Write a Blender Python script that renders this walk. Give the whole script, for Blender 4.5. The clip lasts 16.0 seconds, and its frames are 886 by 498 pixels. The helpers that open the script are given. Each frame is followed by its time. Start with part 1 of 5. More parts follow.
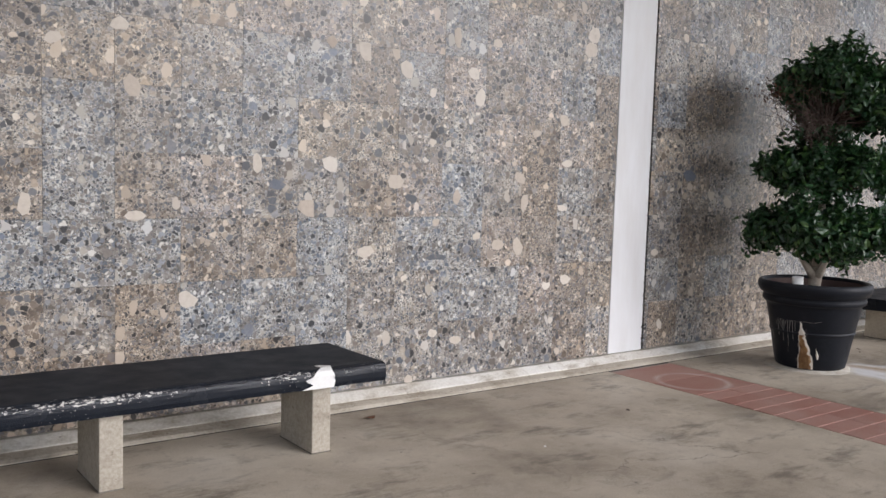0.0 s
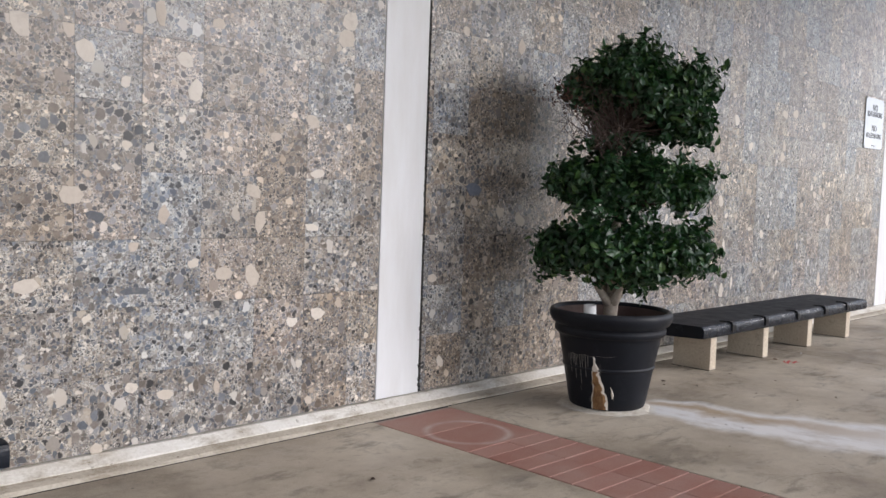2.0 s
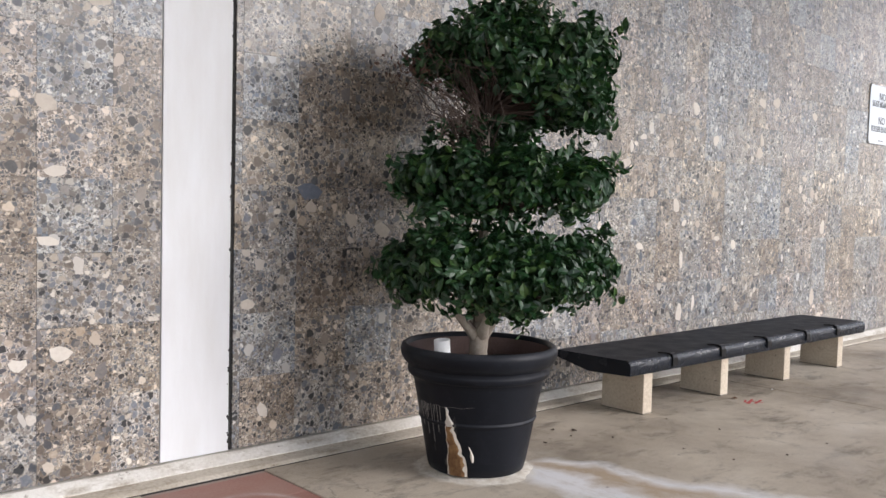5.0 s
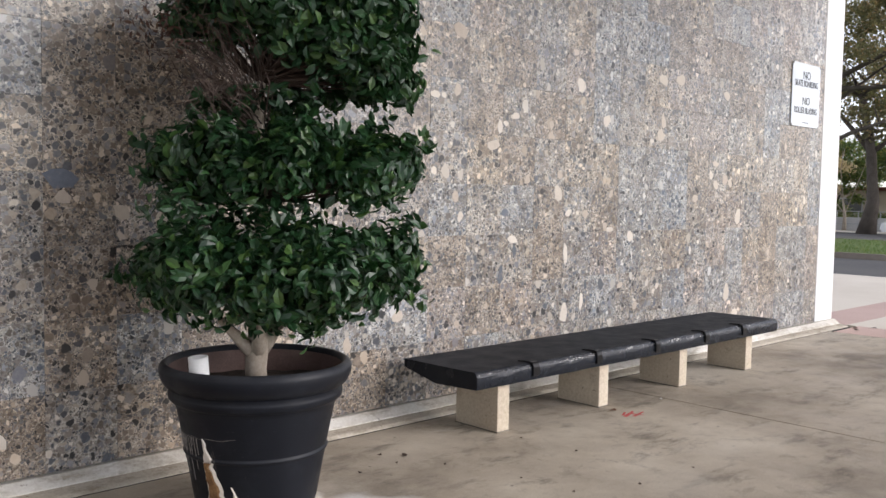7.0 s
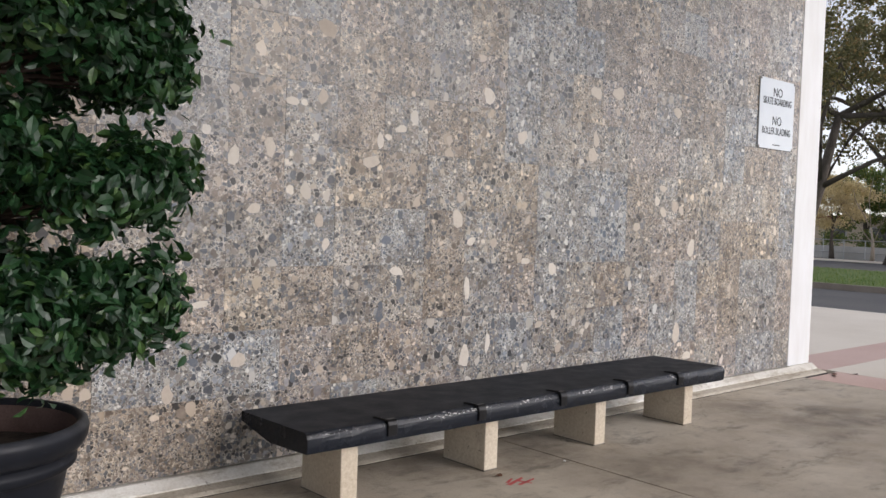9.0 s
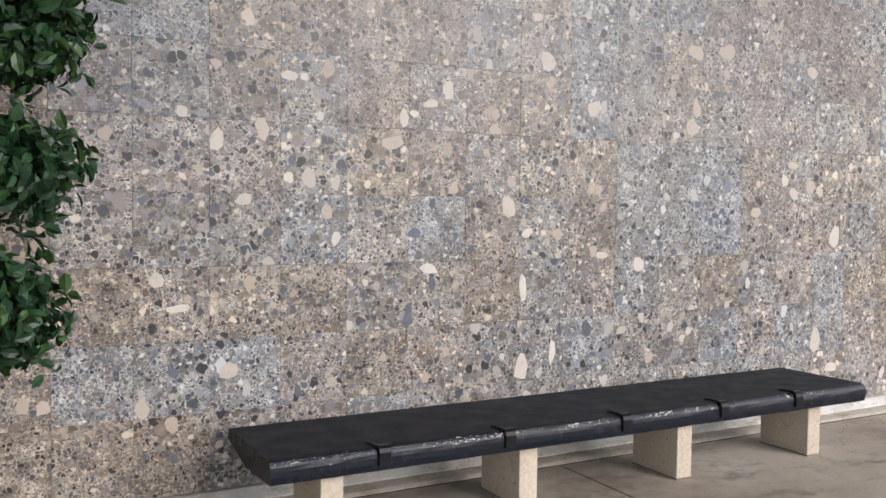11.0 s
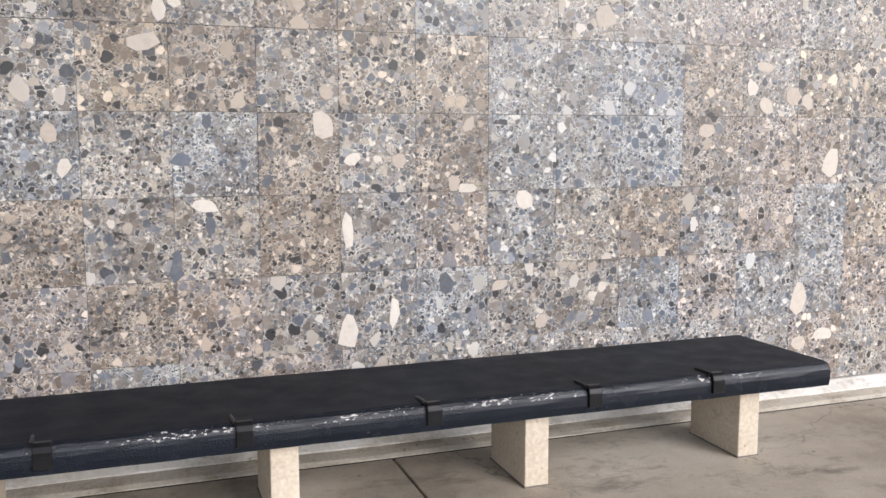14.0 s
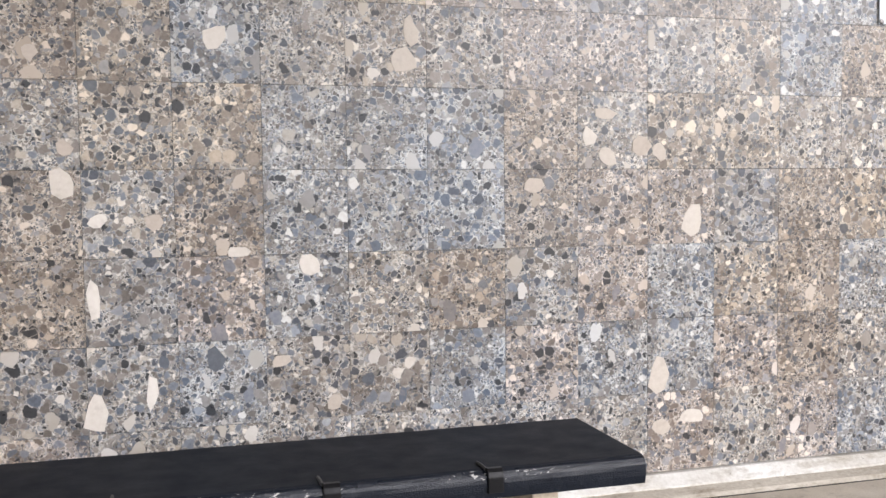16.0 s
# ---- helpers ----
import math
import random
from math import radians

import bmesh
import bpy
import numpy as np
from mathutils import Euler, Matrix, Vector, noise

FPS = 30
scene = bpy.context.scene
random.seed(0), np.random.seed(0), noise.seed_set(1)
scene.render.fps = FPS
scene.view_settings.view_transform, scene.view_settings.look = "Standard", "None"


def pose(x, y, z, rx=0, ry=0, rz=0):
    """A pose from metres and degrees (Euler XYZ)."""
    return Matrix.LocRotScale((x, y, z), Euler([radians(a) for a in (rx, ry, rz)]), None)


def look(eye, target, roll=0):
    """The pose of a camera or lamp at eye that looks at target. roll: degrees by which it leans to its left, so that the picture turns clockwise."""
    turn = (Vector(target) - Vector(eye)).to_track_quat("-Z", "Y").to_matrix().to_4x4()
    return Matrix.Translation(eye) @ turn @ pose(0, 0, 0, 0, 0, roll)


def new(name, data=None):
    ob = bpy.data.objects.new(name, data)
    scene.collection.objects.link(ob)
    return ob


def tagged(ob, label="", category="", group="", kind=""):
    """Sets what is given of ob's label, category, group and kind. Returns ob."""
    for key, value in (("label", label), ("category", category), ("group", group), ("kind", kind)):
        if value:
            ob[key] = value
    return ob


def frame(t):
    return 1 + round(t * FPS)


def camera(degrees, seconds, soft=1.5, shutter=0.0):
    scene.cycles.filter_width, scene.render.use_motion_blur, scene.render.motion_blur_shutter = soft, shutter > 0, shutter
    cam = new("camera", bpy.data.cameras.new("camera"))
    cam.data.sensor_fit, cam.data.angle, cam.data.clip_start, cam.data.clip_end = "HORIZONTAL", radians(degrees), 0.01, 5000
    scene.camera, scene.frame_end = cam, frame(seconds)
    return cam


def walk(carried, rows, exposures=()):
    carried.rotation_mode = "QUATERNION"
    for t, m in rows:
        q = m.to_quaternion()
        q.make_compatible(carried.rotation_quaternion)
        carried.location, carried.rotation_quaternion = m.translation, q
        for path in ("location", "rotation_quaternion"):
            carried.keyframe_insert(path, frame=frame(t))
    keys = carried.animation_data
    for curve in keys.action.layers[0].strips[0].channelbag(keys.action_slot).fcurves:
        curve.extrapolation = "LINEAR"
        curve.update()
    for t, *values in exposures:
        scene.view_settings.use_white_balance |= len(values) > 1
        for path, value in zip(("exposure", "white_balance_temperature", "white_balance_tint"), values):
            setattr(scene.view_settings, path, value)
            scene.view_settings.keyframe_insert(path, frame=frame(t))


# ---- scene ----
cam = camera(52.7, 16.0)
METRES, EYE, TILT, LEAN, TURN = 10.0, 1.39, 0.0, 0.0, -36.6
ROWS = [
    (0.0, 0.0, 0.0, 0.0, 0.15, -4.97, -1.73),
    (0.5, 0.0162, 0.0262, 0.0014, -3.79, -3.85, -2.74),
    (1.0, 0.0342, 0.049, 0.0003, -3.43, -3.65, -1.85),
    (1.5, 0.0575, 0.0718, 0.0013, -4.2, -3.66, -1.59),
    (2.0, 0.0769, 0.1025, 0.0008, -8.83, -3.74, -1.98),
    (2.5, 0.0981, 0.1227, 0.001, -10.19, -4.09, -1.16),
    (3.0, 0.129, 0.1348, 0.0027, -9.39, -4.24, -1.26),
    (3.5, 0.1521, 0.1549, -0.001, -10.05, -4.07, -2.36),
    (6.0, 0.2578, 0.2531, 0.0002, -3.46, -2.8, -0.67),
    (6.5, 0.2866, 0.2646, 0.0014, -3.6, -3.06, -0.49),
    (7.0, 0.3127, 0.2836, -0.0016, -7.06, -3.55, -0.99),
    (7.5, 0.3373, 0.3029, -0.0004, -7.93, -3.39, -0.38),
    (8.0, 0.3669, 0.3148, 0.001, -4.79, -2.51, -0.08),
    (8.5, 0.3942, 0.3333, -0.0006, -6.31, -2.62, -1.36),
    (9.0, 0.4151, 0.3558, 0.0019, -5.12, -2.16, -1.95),
    (11.5, 0.53, 0.4578, -0.0009, 10.04, -3.22, -0.67),
    (12.0, 0.5481, 0.4883, -0.0022, 11.01, -3.63, -1.42),
    (12.5, 0.5679, 0.5087, -0.0021, 14.76, -3.42, -0.59),
    (13.0, 0.5957, 0.5237, -0.0017, 17.29, -3.98, -0.22),
    (13.5, 0.6148, 0.5526, -0.0059, 15.57, -5.73, -0.75),
    (14.0, 0.631, 0.5747, -0.0061, 17.13, -6.97, 0.08),
    (14.5, 0.6565, 0.5894, -0.0059, 22.26, -6.93, 0.91),
    (15.0, 0.6778, 0.6104, -0.0087, 21.55, -6.9, 0.17),
    (15.5, 0.6978, 0.6394, -0.0069, 19.0, -5.96, -0.33),
    (16.0, 0.7276, 0.657, -0.0069, 21.42, -3.27, 0.64),
]
EXPOSURES = [(t, e - 0.1, k - 200 + 30 * min(t, 5.0), 15) for t, e, k in ((0.0, 1.30, 6650), (1.5, 1.34, 6600), (2.5, 1.26, 6600), (3.0, 1.22, 6600), (3.5, 1.46, 6600), (6.5, 1.54, 6620), (7.5, 1.48, 6700), (8.5, 1.44, 6710), (9.0, 1.15, 6700), (11.5, 1.47, 6560), (12.5, 1.57, 6540), (15.0, 1.69, 6490), (16.0, 1.55, 6490))]
walk(cam, [(t, pose(0, 0, EYE, TILT, LEAN, TURN) @ pose(METRES * x, METRES * y, METRES * z, 90 + pitch, roll, yaw)) for t, x, y, z, yaw, pitch, roll in ROWS], EXPOSURES)

# ---- world and light ----
SUN_AZ, SUN_EL = 150.0, 25.0          # degrees clockwise from +y, degrees above the ground
world = bpy.data.worlds.new("overcast_sky")
scene.world = world
world.use_nodes = True
wn = world.node_tree
sky = wn.nodes.new("ShaderNodeTexSky")
sky.sky_type, sky.sun_disc = "NISHITA", False
sky.sun_elevation, sky.sun_rotation = radians(SUN_EL), radians(SUN_AZ)
sky.air_density, sky.dust_density, sky.ozone_density = 0.7, 0.3, 1.0
wn.nodes["Background"].inputs["Strength"].default_value = 0.10
haze = wn.nodes.new("ShaderNodeHueSaturation")      # thin overcast: the sky's colour is mostly washed out
haze.inputs["Saturation"].default_value = 0.35
wn.links.new(sky.outputs[0], haze.inputs["Color"])
wn.links.new(haze.outputs[0], wn.nodes["Background"].inputs["Color"])
sun = new("sun", bpy.data.lights.new("sun", "SUN"))
sun.data.energy, sun.data.angle, sun.data.color = 0.92, radians(34), (1.0, 0.98, 0.96)
_a, _e = radians(SUN_AZ), radians(SUN_EL)
sun.matrix_world = look((0, 0, 0), (-math.sin(_a) * math.cos(_e), -math.cos(_a) * math.cos(_e), -math.sin(_e)))


# ---- node helpers ----
class Nodes:
    def __init__(self, name, rough=0.7, spec=0.5, metal=0.0):
        self.m = bpy.data.materials.new(name)
        self.m.use_nodes = True
        self.t = self.m.node_tree
        self.b = self.t.nodes["Principled BSDF"]
        self.b.inputs["Roughness"].default_value = rough
        self.b.inputs["Specular IOR Level"].default_value = spec
        self.b.inputs["Metallic"].default_value = metal

    def link(self, a, b):
        self.t.links.new(a, b)

    def put(self, v, sock):
        if isinstance(v, bpy.types.NodeSocket):
            self.link(v, sock)
        elif v is not None:
            if sock.type == "RGBA" and len(v) == 3:
                v = (*v, 1)
            sock.default_value = v

    def coord(self, kind="Object"):
        return self.t.nodes.new("ShaderNodeTexCoord").outputs[kind]

    def world_pos(self):
        return self.t.nodes.new("ShaderNodeNewGeometry").outputs["Position"]

    def island(self):
        return self.t.nodes.new("ShaderNodeNewGeometry").outputs["Random Per Island"]

    def obj_random(self):
        return self.t.nodes.new("ShaderNodeObjectInfo").outputs["Random"]

    def vec(self, op, a, b=None, scale=None):
        n = self.t.nodes.new("ShaderNodeVectorMath")
        n.operation = op
        self.put(a, n.inputs[0])
        self.put(b, n.inputs[1])
        if scale is not None:
            self.put(scale, n.inputs["Scale"])
        return n.outputs[0]

    def math(self, op, a, b=None, clamp=False):
        n = self.t.nodes.new("ShaderNodeMath")
        n.operation, n.use_clamp = op, clamp
        self.put(a, n.inputs[0])
        self.put(b, n.inputs[1])
        return n.outputs[0]

    def noise(self, co, scale, detail=4.0, rough=0.55, out="Fac"):
        n = self.t.nodes.new("ShaderNodeTexNoise")
        self.put(co, n.inputs["Vector"])
        n.inputs["Scale"].default_value, n.inputs["Detail"].default_value, n.inputs["Roughness"].default_value = scale, detail, rough
        return n.outputs[out]

    def voronoi(self, co, scale, feature="F1", rand=1.0):
        n = self.t.nodes.new("ShaderNodeTexVoronoi")
        n.feature = feature
        self.put(co, n.inputs["Vector"])
        n.inputs["Scale"].default_value, n.inputs["Randomness"].default_value = scale, rand
        return n.outputs

    def ramp(self, fac, *stops, step=False):
        n = self.t.nodes.new("ShaderNodeValToRGB")
        if step:
            n.color_ramp.interpolation = "CONSTANT"
        while len(n.color_ramp.elements) < len(stops):
            n.color_ramp.elements.new(0.5)
        for e, (p, c) in zip(n.color_ramp.elements, stops):
            e.position = p
            e.color = (c, c, c, 1) if isinstance(c, (int, float)) else (*c, 1)
        self.put(fac, n.inputs[0])
        return n.outputs[0]

    def mix(self, fac, a, b, mode="MIX"):
        n = self.t.nodes.new("ShaderNodeMix")
        n.data_type, n.blend_type = "RGBA", mode
        self.put(fac, n.inputs[0])
        self.put(a, n.inputs[6])
        self.put(b, n.inputs[7])
        return n.outputs[2]

    def split(self, co):
        n = self.t.nodes.new("ShaderNodeSeparateXYZ")
        self.put(co, n.inputs[0])
        return n.outputs

    def join(self, x, y, z):
        n = self.t.nodes.new("ShaderNodeCombineXYZ")
        for v, s in zip((x, y, z), n.inputs):
            self.put(v, s)
        return n.outputs[0]

    def bump(self, height, strength=0.3, dist=0.01):
        n = self.t.nodes.new("ShaderNodeBump")
        n.inputs["Strength"].default_value, n.inputs["Distance"].default_value = strength, dist
        self.put(height, n.inputs["Height"])
        self.link(n.outputs[0], self.b.inputs["Normal"])

    def color(self, c):
        self.put(c, self.b.inputs["Base Color"])
        return self

    def rough(self, r):
        self.put(r, self.b.inputs["Roughness"])
        return self


# ---- materials ----
# blocks that the wall tiles were cut from: tint, and how coarse the pebbles are
BLOCKS = {"b": (0.886, 0.951, 1.024, 0.45), "n": (0.849, 0.793, 0.737, 0.4), "g": (0.951, 0.955, 0.951, 0.5), "t": (1.005, 0.949, 0.868, 0.65), "p": (0.999, 0.952, 0.93, 0.4), "d": (0.848, 0.853, 0.861, 0.85), "w": (1.085, 1.098, 1.111, 0.35)}


def conglomerate(name, pieces):
    """Honed pebble conglomerate; every tile is cut from another part of the block."""
    n = Nodes(name, 0.4, 0.46)
    rnd = n.obj_random() if pieces else n.island()
    shift = n.join(n.math("MULTIPLY", rnd, 61.0), n.math("MULTIPLY", rnd, 23.0), n.math("MULTIPLY", rnd, 97.0))
    co = n.vec("ADD", n.coord("Object"), shift)
    soft = n.vec("SCALE", n.vec("SUBTRACT", n.noise(co, 38.0, 1.0, 0.5, "Color"), (0.5, 0.5, 0.5)), None, 0.020)
    rag = n.vec("SCALE", n.vec("SUBTRACT", n.noise(co, 170.0, 1.0, 0.5, "Color"), (0.5, 0.5, 0.5)), None, 0.0045)
    wco = n.vec("ADD", n.vec("ADD", co, soft), rag)
    if pieces:                                            # the block a tile was cut from: its tint and how coarse it is
        info = n.t.nodes.new("ShaderNodeObjectInfo")
        tint, coarse = info.outputs["Color"], info.outputs["Alpha"]
    else:
        tint = n.ramp(rnd, *[(k / len(BLOCKS), BLOCKS[q][:3]) for k, q in enumerate(sorted(BLOCKS))], step=True)
        coarse = n.math("FRACT", n.math("MULTIPLY", rnd, 7.31))
    pal = ((0.0, (0.040, 0.040, 0.042)), (0.13, (0.082, 0.088, 0.10)), (0.25, (0.16, 0.135, 0.115)), (0.36, (0.118, 0.132, 0.155)), (0.48, (0.225, 0.195, 0.17)),
           (0.59, (0.19, 0.205, 0.23)), (0.69, (0.28, 0.25, 0.22)), (0.78, (0.315, 0.32, 0.33)), (0.855, (0.47, 0.41, 0.34)), (0.935, (0.72, 0.66, 0.58)))
    vein = n.noise(co, 9.0, 3.0, 0.6)
    cement = n.mix(n.ramp(n.math("ADD", n.math("MULTIPLY", vein, 0.7), n.math("MULTIPLY", n.noise(wco, 85.0, 3.0, 0.65), 0.5)), (0.48, 0.0), (0.72, 1.0)), (0.14, 0.12, 0.10), (0.68, 0.64, 0.575))
    rich = n.math("ADD", n.math("MULTIPLY", n.math("SUBTRACT", n.noise(co, 5.0, 2.0), 0.5), 0.9), n.math("MULTIPLY", n.math("SUBTRACT", coarse, 0.5), 0.42))
    c = cement
    for scale, rad, keep, gap in ((135.0, 0.62, 0.22, 0.05), (78.0, 0.60, 0.24, 0.07), (48.0, 0.56, 0.42, 0.065), (31.0, 0.54, 0.70, 0.05), (20.0, 0.50, 0.88, 0.04)):
        at = n.vec("ADD", wco, (scale * 0.13, scale * 0.07, scale * 0.031))
        v = n.voronoi(at, scale, "F1", 1.0)
        e = n.voronoi(at, scale, "DISTANCE_TO_EDGE", 1.0)
        q = n.split(v["Color"])
        tone = n.ramp(q[0], *pal, step=True)
        tone = n.mix(0.55, tone, n.ramp(n.noise(wco, scale * 2.6, 3.0, 0.6), (0.3, 0.28), (0.7, 0.72)), "SOFT_LIGHT")
        inside = n.math("MULTIPLY", n.ramp(e["Distance"], (gap, 0.0), (gap * 1.9, 1.0)), n.ramp(v["Distance"], (rad, 1.0), (rad * 1.14, 0.0)))
        some = n.ramp(n.math("ADD", q[1], rich if scale < 70.0 else 0.0), (keep, 0.0), (keep + 0.01, 1.0))
        c = n.mix(some, c, n.mix(inside, n.mix(0.35, c, cement), tone))
    squash = n.vec("MULTIPLY", wco, (1.0, 1.0, 0.74))
    big = n.voronoi(squash, 13.5, "F1", 1.0)
    bige = n.voronoi(squash, 13.5, "DISTANCE_TO_EDGE", 1.0)
    q = n.split(big["Color"])
    reach = n.math("SUBTRACT", bige["Distance"], n.math("MULTIPLY", n.math("MAXIMUM", n.math("SUBTRACT", big["Distance"], 0.25), 0.0), 0.6))
    pick = n.math("ADD", q[1], n.math("MULTIPLY", rich, 0.12))
    mask = n.math("MULTIPLY", n.ramp(reach, (0.09, 0.0), (0.11, 1.0)), n.ramp(pick, (0.905, 0.0), (0.91, 1.0)))
    cream = n.ramp(q[0], (0.0, (0.46, 0.41, 0.345)), (0.3, (0.58, 0.53, 0.47)), (0.6, (0.68, 0.645, 0.595)), (0.8, (0.13, 0.145, 0.18)), (0.9, (0.25, 0.23, 0.21)), step=True)
    c = n.mix(mask, c, n.mix(n.math("MULTIPLY", n.noise(co, 60.0, 3.0), 0.5), cream, (0.5, 0.45, 0.39)))
    c = n.mix(1.0, c, tint, "MULTIPLY")
    patch = n.noise(n.world_pos(), 1.3, 4.0)
    c = n.mix(0.6, c, n.ramp(patch, (0.35, (0.50, 0.46, 0.42)), (0.5, (0.5, 0.49, 0.48)), (0.65, (0.47, 0.505, 0.55))), "SOFT_LIGHT")
    blush = n.noise(co, 7.0, 3.0)
    c = n.mix(0.6, c, n.ramp(blush, (0.35, (0.43, 0.41, 0.385)), (0.5, (0.5, 0.5, 0.5)), (0.7, (0.56, 0.56, 0.575))), "SOFT_LIGHT")
    n.color(c)
    n.rough(n.math("ADD", 0.21, n.math("MULTIPLY", n.noise(co, 40.0, 3.0), 0.2)))
    n.bump(n.noise(co, 90.0, 2.0), 0.06, 0.002)
    return n.m


def speckled(name, a, b, rough=0.8, scale=3.0, grain=120.0, amount=0.35, bump=0.25, bdist=0.004, spec=0.4, coords="Object"):
    """Two tones in large soft patches with a fine grain over them."""
    n = Nodes(name, rough, spec)
    co = n.coord(coords)
    c = n.mix(n.ramp(n.noise(co, scale, 6.0, 0.6), (0.3, 0.0), (0.7, 1.0)), a, b)
    g = n.noise(co, grain, 3.0, 0.7)
    c = n.mix(amount, c, n.ramp(g, (0.25, 0.15), (0.75, 0.85)), "SOFT_LIGHT")
    n.color(c)
    n.rough(n.math("ADD", rough - 0.08, n.math("MULTIPLY", n.noise(co, scale * 4), 0.16)))
    n.bump(g, bump, bdist)
    return n.m


def floor_concrete():
    """Worn grey-brown slab: dark scuffs, pale salt run beside the planter."""
    n = Nodes("floor_concrete", 0.62, 0.4)
    p = n.world_pos()
    sx, sy, sz = n.split(p)[0], n.split(p)[1], n.split(p)[2]
    c = n.ramp(n.noise(p, 0.8, 9.0, 0.66), (0.30, (0.20, 0.168, 0.131)), (0.44, (0.39, 0.336, 0.266)), (0.58, (0.52, 0.46, 0.371)), (0.72, (0.64, 0.58, 0.485)))
    scuff_co = n.vec("MULTIPLY", p, (1.4, 3.4, 1.0))
    scuff = n.ramp(n.noise(scuff_co, 1.2, 9.0, 0.72), (0.54, 0.0), (0.65, 1.0))
    c = n.mix(n.math("MULTIPLY", scuff, 0.7), c, (0.14, 0.12, 0.097))
    blot = n.ramp(n.noise(n.vec("ADD", p, (4.0, 9.0, 0.0)), 3.6, 9.0, 0.74), (0.55, 0.0), (0.66, 1.0))
    c = n.mix(n.math("MULTIPLY", blot, 0.5), c, (0.16, 0.135, 0.105))
    fleck = n.ramp(n.noise(p, 17.0, 7.0, 0.7), (0.57, 0.0), (0.68, 1.0))
    c = n.mix(n.math("MULTIPLY", fleck, 0.35), c, (0.15, 0.13, 0.105))
    pale = n.ramp(n.noise(n.vec("ADD", p, (7.0, 3.0, 0.0)), 1.1, 8.0, 0.68), (0.55, 0.0), (0.68, 1.0))
    c = n.mix(n.math("MULTIPLY", pale, 0.4), c, (0.60, 0.55, 0.47))
    cell = n.voronoi(n.vec("ADD", p, n.vec("SCALE", n.noise(p, 1.5, 5.0, 0.6, "Color"), None, 0.8)), 0.55, "DISTANCE_TO_EDGE")
    hair = n.math("MULTIPLY", n.ramp(cell["Distance"], (0.0, 1.0), (0.003, 0.0)), n.ramp(n.noise(p, 0.6), (0.5, 0.0), (0.6, 0.7)))
    c = n.mix(hair, c, (0.12, 0.10, 0.08))
    # salt run: a band that leaves the planter and widens towards the walkway
    wob = n.math("MULTIPLY", n.math("SUBTRACT", n.noise(p, 2.2, 4.0), 0.5), 0.55)
    along = n.math("SUBTRACT", 3.62, sy)
    mid = n.math("ADD", n.math("ADD", 6.45, n.math("MULTIPLY", along, 0.27)), wob)
    half = n.math("ADD", 0.28, n.math("MULTIPLY", along, 0.17))
    off = n.math("ABSOLUTE", n.math("SUBTRACT", sx, mid))
    band = n.ramp(n.math("DIVIDE", off, half), (0.62, 1.0), (1.0, 0.0))
    band = n.math("MULTIPLY", band, n.ramp(n.math("DIVIDE", along, 4.0), (0.0, 0.0), (0.02, 1.0), (0.5, 0.95), (0.75, 0.0)))
    band = n.math("MULTIPLY", band, n.ramp(n.noise(n.vec("MULTIPLY", p, (1.6, 0.8, 1.0)), 4.0, 7.0, 0.7), (0.30, 0.35), (0.52, 1.0)))
    c = n.mix(band, c, n.mix(n.noise(p, 3.0, 5.0), (0.72, 0.74, 0.78), (0.88, 0.86, 0.83)))
    rust = n.ramp(n.math("DIVIDE", n.math("ABSOLUTE", n.math("SUBTRACT", sx, n.math("ADD", mid, 0.09))), half), (0.12, 1.0), (0.4, 0.0))
    c = n.mix(n.math("MULTIPLY", n.math("MULTIPLY", rust, band), n.math("MULTIPLY", n.ramp(n.noise(p, 3.0, 5.0), (0.25, 0.25), (0.45, 0.9)), n.ramp(n.math("DIVIDE", along, 4.0), (0.2, 1.0), (0.45, 0.15)))), c, (0.42, 0.31, 0.19))
    # ring where water has dried round the planter's foot
    dx, dy = n.math("SUBTRACT", sx, 6.26), n.math("SUBTRACT", sy, 3.71)
    r = n.math("SQRT", n.math("ADD", n.math("MULTIPLY", dx, dx), n.math("MULTIPLY", dy, dy)))
    ring = n.ramp(n.math("ADD", r, n.math("MULTIPLY", n.math("SUBTRACT", n.noise(p, 14.0, 4.0), 0.5), 0.11)), (0.272, 1.0), (0.292, 0.75), (0.33, 0.0))
    c = n.mix(n.math("MULTIPLY", ring, 0.9), c, (0.80, 0.77, 0.70))
    grain = n.noise(p, 140.0, 3.0, 0.7)
    c = n.mix(0.5, c, n.ramp(grain, (0.25, 0.15), (0.75, 0.85)), "SOFT_LIGHT")
    specks = n.voronoi(p, 9.0)
    dots = n.math("MULTIPLY", n.ramp(specks["Distance"], (0.05, 1.0), (0.09, 0.0)), n.ramp(n.split(specks["Color"])[0], (0.8, 0.0), (0.81, 1.0)))
    c = n.mix(n.math("MULTIPLY", dots, 0.7), c, (0.05, 0.045, 0.04))
    n.color(c)
    n.rough(n.ramp(n.noise(p, 3.0, 5.0), (0.3, 0.42), (0.7, 0.75)))
    n.bump(n.math("ADD", grain, n.noise(p, 12.0, 4.0)), 0.25, 0.004)
    return n.m


